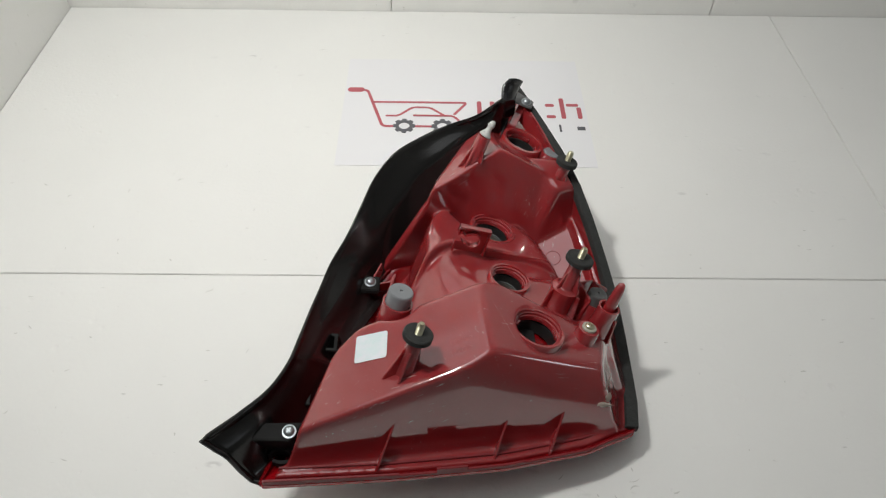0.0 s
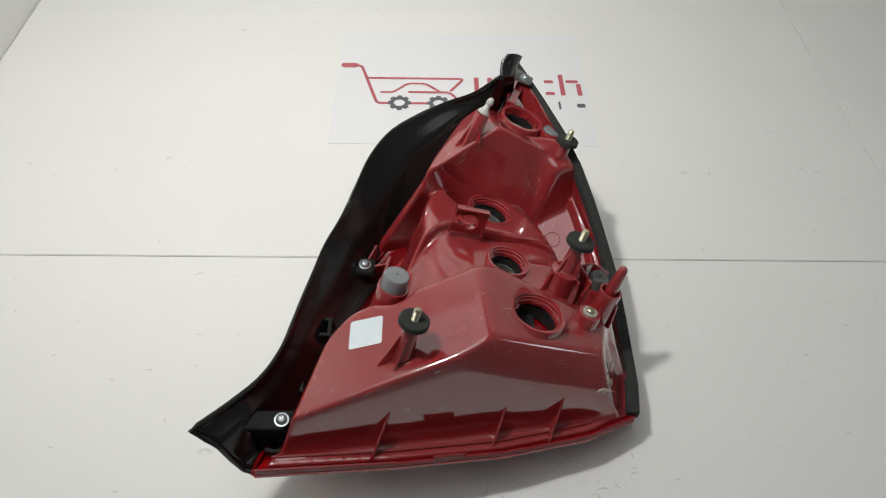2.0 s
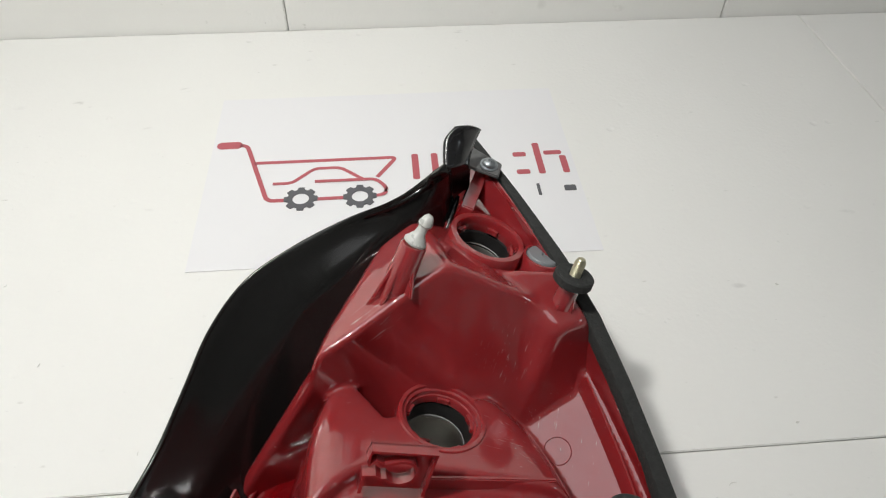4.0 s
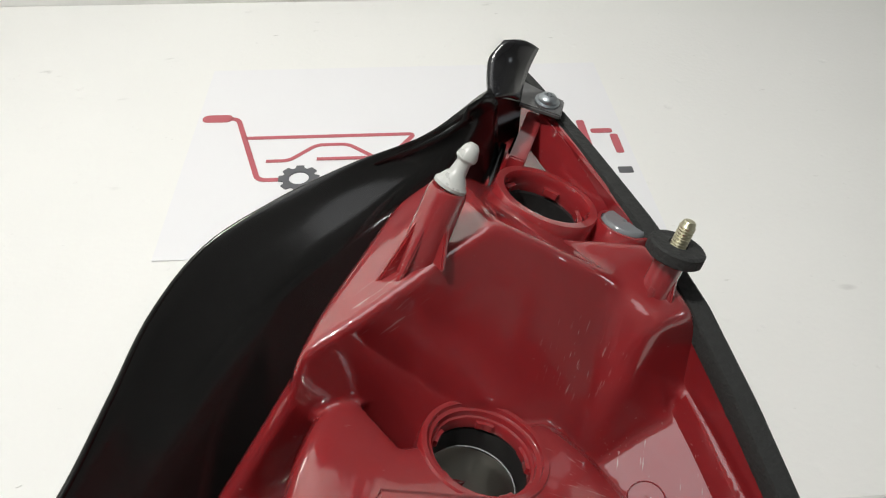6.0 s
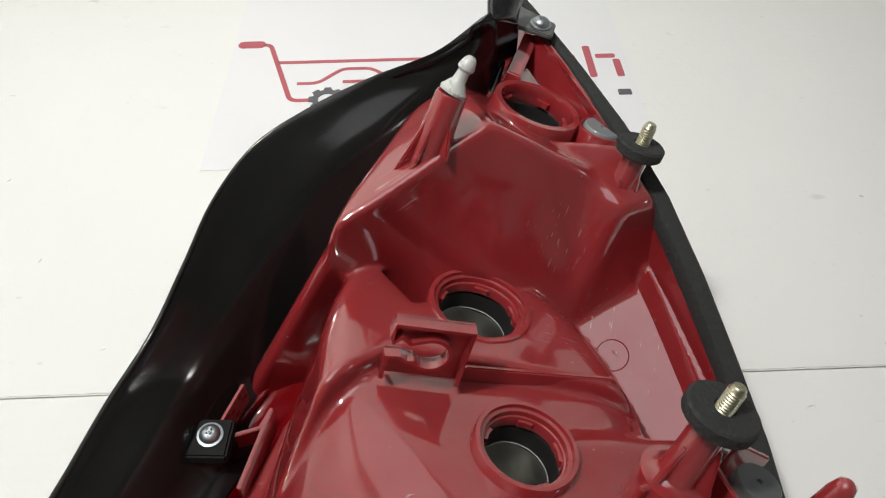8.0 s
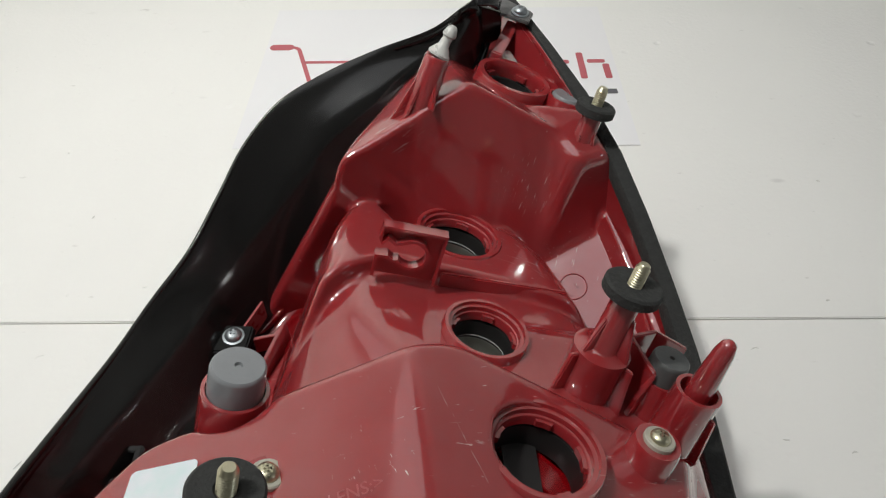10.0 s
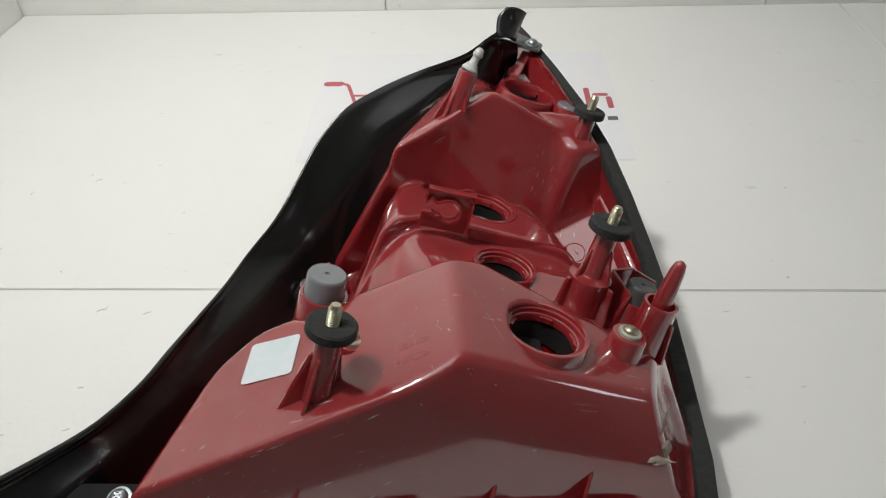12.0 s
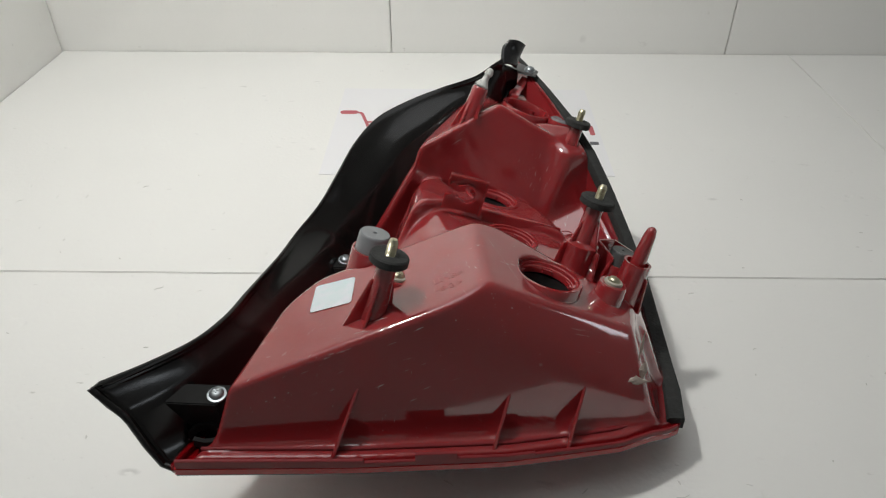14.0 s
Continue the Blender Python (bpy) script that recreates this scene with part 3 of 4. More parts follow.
    up_r = g.convex([
        ((-0.38, 0.12, 1), (0.0, 0.460, 0.1280)),
        ((0.60, 0.40, 1), (0.040, 0.480, 0.141)),
        ((1, -0.1, 0.5), (0.082, 0.490, 0.110)),
        ((-0.60, 0.80, 0.20), (0.032, 0.515, 0.135)),
        ((-1, -0.25, 0.10), (0.014, 0.465, 0.110)),
        ((0.1, 1, 0.6), (0.060, 0.540, 0.118)),
    ], 0.003)
    up_r = smax(up_r, wall, 0.003)
    # a flat facet beside it that falls to the plate
    up_s = g.convex([
        ((0.20, -0.30, 1), (0.0963, 0.4732, 0.1073)),
        ((1, 0.26, 0.435), (0.1055, 0.4727, 0.1065)),
        ((0, 1, 0.3), (0.09, 0.505, 0.1)),
        ((0.376, -0.908, 0.184), (0.0963, 0.4727, 0.1073)),
    ], 0.0035)
    up_s = smax(up_s, g.plane((-0.94, -1, 0.67), (0.0860, 0.4736, 0.1099)), 0.006)
    up_r = smin(up_r, up_s, 0.004)
    f = smin(base, big, 0.004)
    for other, k in ((shelf, 0.004), (lower, 0.0035), (upper, 0.0025), (up_l, 0.0015), (up_r, 0.0015)):
        f = smin(f, other, k)
    # the front wall of the upper chamber runs on to the left as a falling flange
    along_x, along_y = 0.938, 0.348
    run = (x + 0.0145) * along_x + (y - 0.4562) * along_y
    flange = smax(wall, g.plane((-0.35, 0.94, 0.0), (-0.0160, 0.4605, 0.12)), 0.003)
    flange = smax(flange, 0.55 * (z - 0.1215 - 1.54 * run), 0.003)
    flange = smax(flange, g.plane((-0.38, 0.12, 1), (0.0, 0.460, 0.1280)), 0.003)
    flange = np.maximum(flange, np.maximum(-run - 0.090, run - 0.012))
    f = np.minimum(f, flange)
    f = np.maximum(f, -(f + 0.0032))
    f = np.maximum(f, np.minimum(rim - 0.010 - z, np.maximum(flange - 0.0005, 0.0165 - z)))
    for centre, r, face in SOCKETS:
        f = np.maximum(f, -g.cylinder(centre, face, r * 0.86, -0.030, 0.02))
    return finish("housing", g.skin(f), RED, lamp, "glossy dark red moulded plastic back shell")


housing()


def socket_ring(centre, r, face, cup, skirt):
    wide = r > 0.019 and skirt < 0.0115
    prof = [(r * 0.90, -skirt), (r * (1 + skirt * 3.5), -skirt), (r * 1.025, -0.0065), (r, -0.0006), (r * 0.98, 0), (r * 0.90, 0), (r * 0.885, -0.0014), (r * 0.815, -0.0016), (r * 0.80, -0.0034), (r * 0.765, -0.0036), (r * 0.75, -0.0042), (r * 0.745, -0.0075), (r * 0.84, -0.0085), (r * 0.86, -skirt)]
    if wide:
        prof = [(r * 0.90, -skirt), (r * 1.06, -skirt), (r * 1.02, -0.0040), (r, -0.0006), (r * 0.98, 0), (r * 0.84, 0), (r * 0.82, -0.0008), (r * 0.80, -0.0070), (r * 0.86, -skirt)]
    ring = part("socket_ring", lathe(prof, centre, face, 56, closed=True), RED, lamp, "round red bulb socket rim")
    m = axis_frame(centre, face)
    for a0, half in ((25, 12), (95, 16), (165, 10), (240, 18), (310, 12)):
        pts = [(r * q * math.cos(radians(a0 + a)), r * q * math.sin(radians(a0 + a))) for q, a in ((0.79, -half), (0.79, 0), (0.79, half), (0.69, half * 0.9), (0.695, 0), (0.69, -half * 0.9))]
        bm = slab(pts, -0.0068, -0.0044)
        bmesh.ops.transform(bm, matrix=m, verts=bm.verts[:])
        part("socket_lug", bm, RED, ring, smooth=False)
    part("bulb_seat", lathe([(r * 0.85, -0.0085), (r * 0.76, -0.0088), (r * 0.75, -0.0185), (r * 0.84, -0.0190)], centre, face, 40, closed=True), DARK, ring, "black inner seat")
    if cup:
        part("reflector", lathe([(r * 0.82, -0.0176), (r * 0.745, -0.0170), (r * 0.73, -0.0176), (r * 0.72, -0.0205), (r * 0.70, -0.026), (r * 0.58, -0.034), (r * 0.36, -0.040), (0.0, -0.042)], centre, face, 40), CHROME, ring, "dull mirrored reflector cup")
        part("glass_edge", lathe([(r * 0.675, -0.0150), (r * 0.684, -0.0147), (r * 0.693, -0.0150), (r * 0.684, -0.0153)], centre, face, 40, closed=True), GLASS, ring, "clear bright glass edge")
    else:
        for a, b in ((-0.9, -0.35), (0.35, 0.9)):
            q = [tuple(m @ Vector((r * 0.8 * u, r * v, h))) for h in (-0.0220, -0.0200) for u, v in ((-0.9, a), (0.9, a + 0.25), (0.9, b + 0.25), (-0.9, b))]
            part("inner_plate", hexa(q[:4], q[4:], 0.0), LENS, ring, "bright red inner plate", smooth=False)
        c = Vector(centre) - Vector(face) * 0.0185
        part("inner_strap", hexa([tuple(c + Vector(v)) for v in ((-0.0055, -0.018, -0.002), (0.0065, -0.018, -0.005), (0.0040, 0.018, -0.005), (-0.0080, 0.018, -0.002))], [tuple(c + Vector(v)) for v in ((-0.0055, -0.018, 0.0), (0.0065, -0.018, -0.003), (0.0040, 0.018, -0.003), (-0.0080, 0.018, 0.0))], 0.0), DARK, ring, "black strap across the opening", smooth=False)


for i, (centre, r, face) in enumerate(SOCKETS):
    socket_ring(centre, r, face, i < 3, (0.011, 0.016, 0.018, 0.012)[i])


def along(p, axis, d):
    return tuple(Vector(p) + Vector(axis).normalized() * d)


def threaded(base, axis, r, length, mat, parent, name="threaded_stud"):
    prof, pitch = [(0, 0), (r * 0.8, 0)], 0.0010
    h = 0.0
    while h < length - 0.0016:
        prof += [(r * 0.86, h), (r, h + pitch * 0.35), (r, h + pitch * 0.55), (r * 0.86, h + pitch * 0.9)]
        h += pitch
    prof += [(r * 0.8, length - 0.0006), (r * 0.62, length), (0, length)]
    return part(name, lathe(prof, base, axis, 20), mat, parent, "yellow zinc-plated threaded stud")


def fin(base, top, out, wide_low, wide_top, thick, parent, name="fin"):
    """An upright stiffening blade from base to top, reaching out to one side."""
    b, t, o = Vector(base), Vector(top), Vector(out).normalized()
    n = (t - b).cross(o).normalized() * thick / 2
    low = [b - n, b + o * wide_low - n, b + o * wide_low + n, b + n]
    up = [t - n, t + o * wide_top - n, t + o * wide_top + n, t + n]
    return part(name, hexa(low, up, 0.0005), RED, parent, smooth=False)


def stud_post(tip, length, prof, washer_r, fins):
    """A moulded post with a rubber washer and a stud; tip: the stud's end; prof: radius and height down from the washer."""
    ax = STUD_AXIS
    washer = along(tip, ax, -0.0135)
    rows = [(0, 0.0), (prof[0][0] * 0.9, 0.0)] + [(r, -h) for r, h in prof]
    post = part("stud_post", lathe(rows, washer, ax, 32), RED, lamp, "red moulded stud post with fins")
    w = washer_r
    part("rubber_washer", lathe([(0.0028, 0.0002), (w - 0.0007, 0.0002), (w, 0.0008), (w, 0.0042), (w - 0.0008, 0.0050), (0.0034, 0.0050), (0.0028, 0.0044)], washer, ax, 36, closed=True), RUBBER, post, "black foam rubber washer")
    threaded(along(washer, ax, 0.0010), ax, 0.0027, 0.0125, ZINC, post)
    e1 = (Vector((1, 0, 0)) - ax * ax.x).normalized()
    e2 = ax.cross(e1)
    for angle, wide_low, wide_top, low, top in fins:
        out = e1 * math.cos(radians(angle)) + e2 * math.sin(radians(angle))
        fin(along(washer, ax, -low), along(washer, ax, -top), out, wide_low, wide_top, 0.0019, post)
    return post


stud_post((-0.0243, 0.2908, 0.1572), 0.04, [(0.0050, 0.001), (0.0060, 0.022), (0.0078, 0.050)], 0.0102, ((199, 0.0178, 0.0066, 0.048, 0.010), (253, 0.0158, 0.0062, 0.050, 0.010), (25, 0.0120, 0.0062, 0.046, 0.010), (100, 0.0130, 0.0062, 0.046, 0.010)))
stud_post((0.0955, 0.3730, 0.1395), 0.05, [(0.0052, 0.001), (0.0058, 0.0235), (0.0066, 0.0245), (0.0110, 0.0255), (0.0114, 0.060)], 0.0107, ((205, 0.0185, 0.0140, 0.060, 0.026), (205, 0.0110, 0.0058, 0.030, 0.010), (320, 0.0185, 0.0140, 0.060, 0.027), (320, 0.0120, 0.0062, 0.030, 0.008)))
stud_post((0.1005, 0.4895, 0.1340), 0.03, [(0.0048, 0.001), (0.0054, 0.016), (0.0066, 0.040)], 0.0094, ((230, 0.0110, 0.0056, 0.036, 0.010), (305, 0.0125, 0.0050, 0.034, 0.006)))


def plug_cap(top, r, height, sleeve, mat=GREY):
    ax = STUD_AXIS
    base = along(top, ax, -height)
    tube = part("plug_sleeve", lathe([(r * 0.95, -sleeve), (r * 1.28, -sleeve), (r * 1.20, -0.0008), (r * 1.17, 0.0), (r * 1.04, 0.0), (r * 1.02, -0.004)], base, ax, 32, closed=True), RED, lamp, "red tube that holds a grey plug")
    part("plug_cap", lathe([(r, -0.004), (r, 0.0), (r * 0.97, height - 0.0016), (r * 0.94, height - 0.0005), (r * 0.88, height), (r * 0.14, height), (r * 0.10, height - 0.0010), (0, height - 0.0010)], base, ax, 32), mat, tube, "grey plastic vent plug")


plug_cap((-0.0405, 0.3440, 0.1235), 0.0097, 0.0110, 0.034)
plug_cap((0.1120, 0.3645, 0.0970), 0.0076, 0.0090, 0.030, GREY_SHADED)
plug_cap((0.0890, 0.5105, 0.1160), 0.0085, 0.0012, 0.024)

# the snap pin on its post
pin_seat = (0.0245, 0.4865, 0.1530)
PIN_AXIS = Vector((0.36, 0.22, 0.91)).normalized()
TIP_AXIS = Vector((0.50, 0.28, 0.82)).normalized()
pin_post = part("pin_post", lathe([(0.0070, -0.034), (0.0058, -0.001), (0.0052, 0.0), (0.0038, 0.0), (0, -0.0005)], pin_seat, PIN_AXIS, 32), RED, lamp, "red moulded post for the pin")
part("snap_pin", lathe([(0.0050, 0), (0.0051, 0.0010), (0.0044, 0.0016), (0.0034, 0.0036), (0.0026, 0.0044), (0.0022, 0.0074), (0.0022, 0.0084), (0.0031, 0.0094), (0.0031, 0.0104), (0.0022, 0.0130), (0.0013, 0.0140), (0, 0.0142)], along(pin_seat, PIN_AXIS, 0.0003), TIP_AXIS, 24), NYLON, pin_post, "milky white nylon snap pin")
for ang, wl, wt, top in ((200, 0.0140, 0.0064, 0.008), (232, 0.0125, 0.0062, 0.008), (300, 0.0110, 0.0060, 0.010)):
    out = Vector((math.cos(radians(ang)), math.sin(radians(ang)), 0))
    fin(along(pin_seat, PIN_AXIS, -0.033 if ang < 290 else -0.022), along(pin_seat, PIN_AXIS, -top), out, wl, wt, 0.0018, pin_post)

# the locating prong in its sleeve, and the screw boss before it
prong_axis = STUD_AXIS
sleeve = part("prong_sleeve", lathe([(0.0070, -0.040), (0.0098, -0.040), (0.0085, 0.0), (0.0070, 0.0), (0.0066, -0.003)], (0.1170, 0.3480, 0.1005), prong_axis, 32, closed=True), RED, lamp, "red sleeve round a locating prong")
part("locating_prong", lathe([(0.0050, -0.020), (0.0048, 0.004), (0.0036, 0.020), (0.0026, 0.0240), (0.0010, 0.0252), (0, 0.0253)], (0.1170, 0.3480, 0.0990), prong_axis, 24), RED, sleeve, "tapered red plastic prong")
fin((0.1130, 0.3440, 0.0560), (0.1185, 0.3470, 0.0930), (0.45, -1, 0.0), 0.0125, 0.0088, 0.0020, sleeve)


def screw(head, axis, r, mat, parent, washer=0.0, name="screw"):
    prof = [(r, 0), (r, 0.0006), (r * 0.85, r * 0.45), (r * 0.5, r * 0.62), (r * 0.34, r * 0.66), (r * 0.30, r * 0.35), (0, r * 0.35)]
    if washer:
        prof = [(washer, -0.0012), (washer, -0.0002), (r * 1.02, 0.0)] + prof
    bm = lathe(prof, head, axis, 24)
    m = axis_frame(head, axis)
    for a in (0, 90):
        q = slab([(-r * 0.5, -r * 0.1), (r * 0.5, -r * 0.1), (r * 0.5, r * 0.1), (-r * 0.5, r * 0.1)], r * 0.2, r * 0.66)
        bmesh.ops.transform(q, matrix=m @ pose(0, 0, 0, 0, 0, a + 25), verts=q.verts[:])
        tmp = bpy.data.meshes.new("cross")
        q.to_mesh(tmp)
        q.free()
        bm.from_mesh(tmp)
        bpy.data.meshes.remove(tmp)
    return part(name, bm, mat, parent, "bright cross-head screw")


boss = part("screw_boss", lathe([(0.0100, -0.030), (0.0086, -0.002), (0.0080, -0.0006), (0.0050, -0.0006), (0, -0.001)], (0.0990, 0.3290, 0.1000), STUD_AXIS, 32), RED, lamp, "red round screw boss")
part("screw_collar", lathe([(0.0055, -0.001), (0.0055, 0.0008), (0.0050, 0.0013), (0, 0.0013)], (0.0990, 0.3290, 0.1000), STUD_AXIS, 24), COLLAR, boss, "pale plastic washer")
screw((0.0990, 0.3290, 0.1013), STUD_AXIS, 0.0036, ZINC, boss)
boss = part("screw_boss", lathe([(0.0085, -0.020), (0.0080, -0.001), (0.0076, 0.0), (0, 0.0)], (-0.0250, 0.3070, 0.1195), STUD_AXIS, 32), RED, lamp, "red round screw boss")
part("screw_collar", lathe([(0.0055, -0.001), (0.0055, 0.0008), (0.0050, 0.0013), (0, 0.0013)], (-0.0250, 0.3070, 0.1200), STUD_AXIS, 24), COLLAR, boss, "pale plastic washer")
screw((-0.0250, 0.3070, 0.1213), STUD_AXIS, 0.0036, ZINC, boss)

# the cable hook beside the second socket
def extruded(outline, origin, u, v, w, thick, bevel=0.0004):
    """A plate with that outline in the plane of u and v, thick along w."""
    o, u, v, w = Vector(origin), Vector(u).normalized(), Vector(v).normalized(), Vector(w).normalized()
    low = [o + u * a + v * b for a, b in outline]
    return hexa([tuple(p) for p in low], [tuple(p + w * thick) for p in low], bevel)


HOOK_U = (Vector((0.90, -0.04, -0.43)) - STUD_AXIS * Vector((0.90, -0.04, -0.43)).dot(STUD_AXIS)).normalized()
HOOK_W = STUD_AXIS.cross(HOOK_U)
hole = [(0.0135 + 0.0058 * math.cos(radians(a)), -0.0118 + 0.0058 * math.sin(radians(a))) for a in range(212, 500, 18)]
HOOK_AT = Vector((0.0040, 0.4055, 0.1275))
HOOK_EDGE = [(-0.0010, -0.0245), (-0.0010, -0.0140), (0.0042, -0.0136), (0.0066, -0.0152)] + hole + [(0.0062, -0.0086), (0.0030, -0.0064), (0.0006, -0.0090), (-0.0008, -0.0060), (0.0, 0.0), (0.0258, 0.0), (0.0258, -0.0245)]
hook = part("cable_hook", extruded(HOOK_EDGE, HOOK_AT + HOOK_W * 0.0036, HOOK_U, STUD_AXIS, HOOK_W, 0.0014, 0.0), RED, lamp, "red moulded cable hook", smooth=False)
rows = []
for n, (a, b) in enumerate(HOOK_EDGE):
    p, q = HOOK_EDGE[max(n - 1, 0)], HOOK_EDGE[min(n + 1, len(HOOK_EDGE) - 1)]
    d = Vector((q[0] - p[0], q[1] - p[1])).normalized() * 0.0014
    ends = ((a, b), (a + d.y, b - d.x))
    rows.append([tuple(HOOK_AT + HOOK_U * u + STUD_AXIS * v + HOOK_W * w) for (u, v), w in ((ends[0], 0.0046), (ends[0], 0.0), (ends[1], 0.0), (ends[1], 0.0046))])
part("raised_rim", strip(rows, True), RED, hook, sharp=30)

# walls round the right-hand plug, and the tongue on the plate above it
for a, b, low in (((0.0985, 0.3745, 0.0980), (0.1048, 0.3585, 0.0958), 0.035), ((0.0985, 0.3745, 0.0980), (0.1092, 0.3785, 0.0955), 0.032), ((0.1092, 0.3785, 0.0955), (0.1225, 0.3765, 0.0870), 0.030), ((0.1048, 0.3585, 0.0958), (0.0975, 0.3535, 0.0870), 0.022)):
    a, b = Vector(a), Vector(b)
    n = (b - a).cross(STUD_AXIS).normalized() * 0.0010
    d = STUD_AXIS * low
    part("plug_wall", hexa([tuple(a - d - n), tuple(b - d - n), tuple(b - d + n), tuple(a - d + n)], [tuple(a - n), tuple(b - n), tuple(b + n), tuple(a + n)], 0.0004), RED, lamp, smooth=False)
rows = []
for y in np.linspace(0.4650, 0.3990, 12):
    xe = float(np.interp(y, *EDGE_R))
    xb, zb = xe - 0.0160 - 0.0025 * (0.4650 - y) / 0.055, 0.0535 + 0.413 * (y - 0.4395) + 0.151 * (xe - 0.0165 - 0.0904)
    h = 0.0100 - 0.0020 * (0.4650 - y) / 0.055
    rows.append([(xb, y, zb - 0.004), (xb + 0.0040, y, zb + h), (xb + 0.0050, y, zb + h), (xb + 0.0045, y, zb - 0.004)])
part("tongue", strip(rows, True), RED, lamp, sharp=30)
# round moulded mark with two short bars on the plate
PLATE_N = Vector((-0.151, -0.413, 1)).normalized()
mark = Vector((0.0895, 0.4385, 0.0534))
part("moulded_mark", lathe([(0.0063, -0.001), (0.0064, 0.0001), (0.0066, 0.0003), (0.0068, 0.0001), (0.0069, -0.001)], tuple(mark), PLATE_N, 40, closed=True), RED, lamp, "raised round mark on the plate")
for dx, dy in ((0.0012, 0.0008), (-0.0020, -0.0030)):
    c = mark + Vector((dx, dy, 0.151 * dx + 0.413 * dy))
    d, side = Vector((0.55, -0.80, -0.25)).normalized() * 0.0017, Vector((0.8, 0.55, 0.35)).normalized() * 0.00045
    part("moulded_mark", hexa([tuple(c - d - side - PLATE_N * 0.001), tuple(c + d - side - PLATE_N * 0.001), tuple(c + d + side - PLATE_N * 0.001), tuple(c - d + side - PLATE_N * 0.001)], [tuple(c - d - side + PLATE_N * 0.0006), tuple(c + d - side + PLATE_N * 0.0006), tuple(c + d + side + PLATE_N * 0.0006), tuple(c - d + side + PLATE_N * 0.0006)], 0.0), RED, lamp, smooth=False)

# ribs of the pocket at the upper end
def bar(a, b, width, depth, name="pocket_rib"):
    a, b = Vector(a), Vector(b)
    n = (b - a).cross(STUD_AXIS).normalized() * width / 2
    d = STUD_AXIS * depth
    return part(name, hexa([tuple(a - d - n), tuple(b - d - n), tuple(b - d + n), tuple(a - d + n)], [tuple(a - n), tuple(b - n), tuple(b + n), tuple(a + n)], 0.0005), RED, lamp, smooth=False)


bar((0.0655, 0.5575, 0.1325), (0.0885, 0.5177, 0.1160), 0.0018, 0.016)
bar((0.0685, 0.5600, 0.1335), (0.0925, 0.5177, 0.1165), 0.0014, 0.016)
bar((0.0636, 0.5588, 0.1305), (0.0540, 0.5390, 0.1235), 0.0064, 0.022)
bar((0.0560, 0.5590, 0.1240), (0.0430, 0.5340, 0.1165), 0.0030, 0.018)


bar((0.0255, 0.4088, 0.0970), (0.0800, 0.4112, 0.0812), 0.0020, 0.008, "step_rib")

# stiffening ribs on the front wall, and the stepped ledge below it
for tx, ty, tz, bx, by, bz in ((-0.043, 0.254, 0.091, -0.0575, 0.2345, 0.0580), (0.0377, 0.2690, 0.0760, 0.0252, 0.2460, 0.0430), (0.0796, 0.2770, 0.0730, 0.0680, 0.2550, 0.0420)):
    bm = hexa([(tx, ty + 0.004, tz), (bx, by, bz), (bx + 0.004, by + 0.022, bz), (tx + 0.002, ty + 0.012, tz - 0.01)], [(tx + 0.0018, ty + 0.0045, tz), (bx + 0.0022, by, bz), (bx + 0.0062, by + 0.022, bz), (tx + 0.004, ty + 0.0125, tz - 0.01)], 0.0004)
    part("wall_rib", bm, RED, lamp, smooth=False)


def ledge(x0, x1, out, low, high, n=10, name="rim_ledge", mat=SHADED_RED):
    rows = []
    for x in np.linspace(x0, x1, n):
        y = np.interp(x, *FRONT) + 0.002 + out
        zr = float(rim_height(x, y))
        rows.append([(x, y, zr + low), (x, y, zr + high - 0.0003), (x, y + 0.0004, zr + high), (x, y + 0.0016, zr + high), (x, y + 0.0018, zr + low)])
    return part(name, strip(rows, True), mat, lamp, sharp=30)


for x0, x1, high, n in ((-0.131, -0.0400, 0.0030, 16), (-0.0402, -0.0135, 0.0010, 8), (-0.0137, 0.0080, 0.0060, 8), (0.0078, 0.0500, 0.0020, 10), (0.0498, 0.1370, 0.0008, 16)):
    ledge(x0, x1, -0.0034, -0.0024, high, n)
ledge(-0.122, 0.128, 0.0070, -0.0160, 0.0016, 40)
ledge(-0.132, 0.138, -0.0030, -0.0082, -0.0066, 44, "lens_edge", DARK)
ledge(-0.132, 0.138, -0.0037, -0.0066, -0.0026, 44, "lens_rim", LENS_RIM)


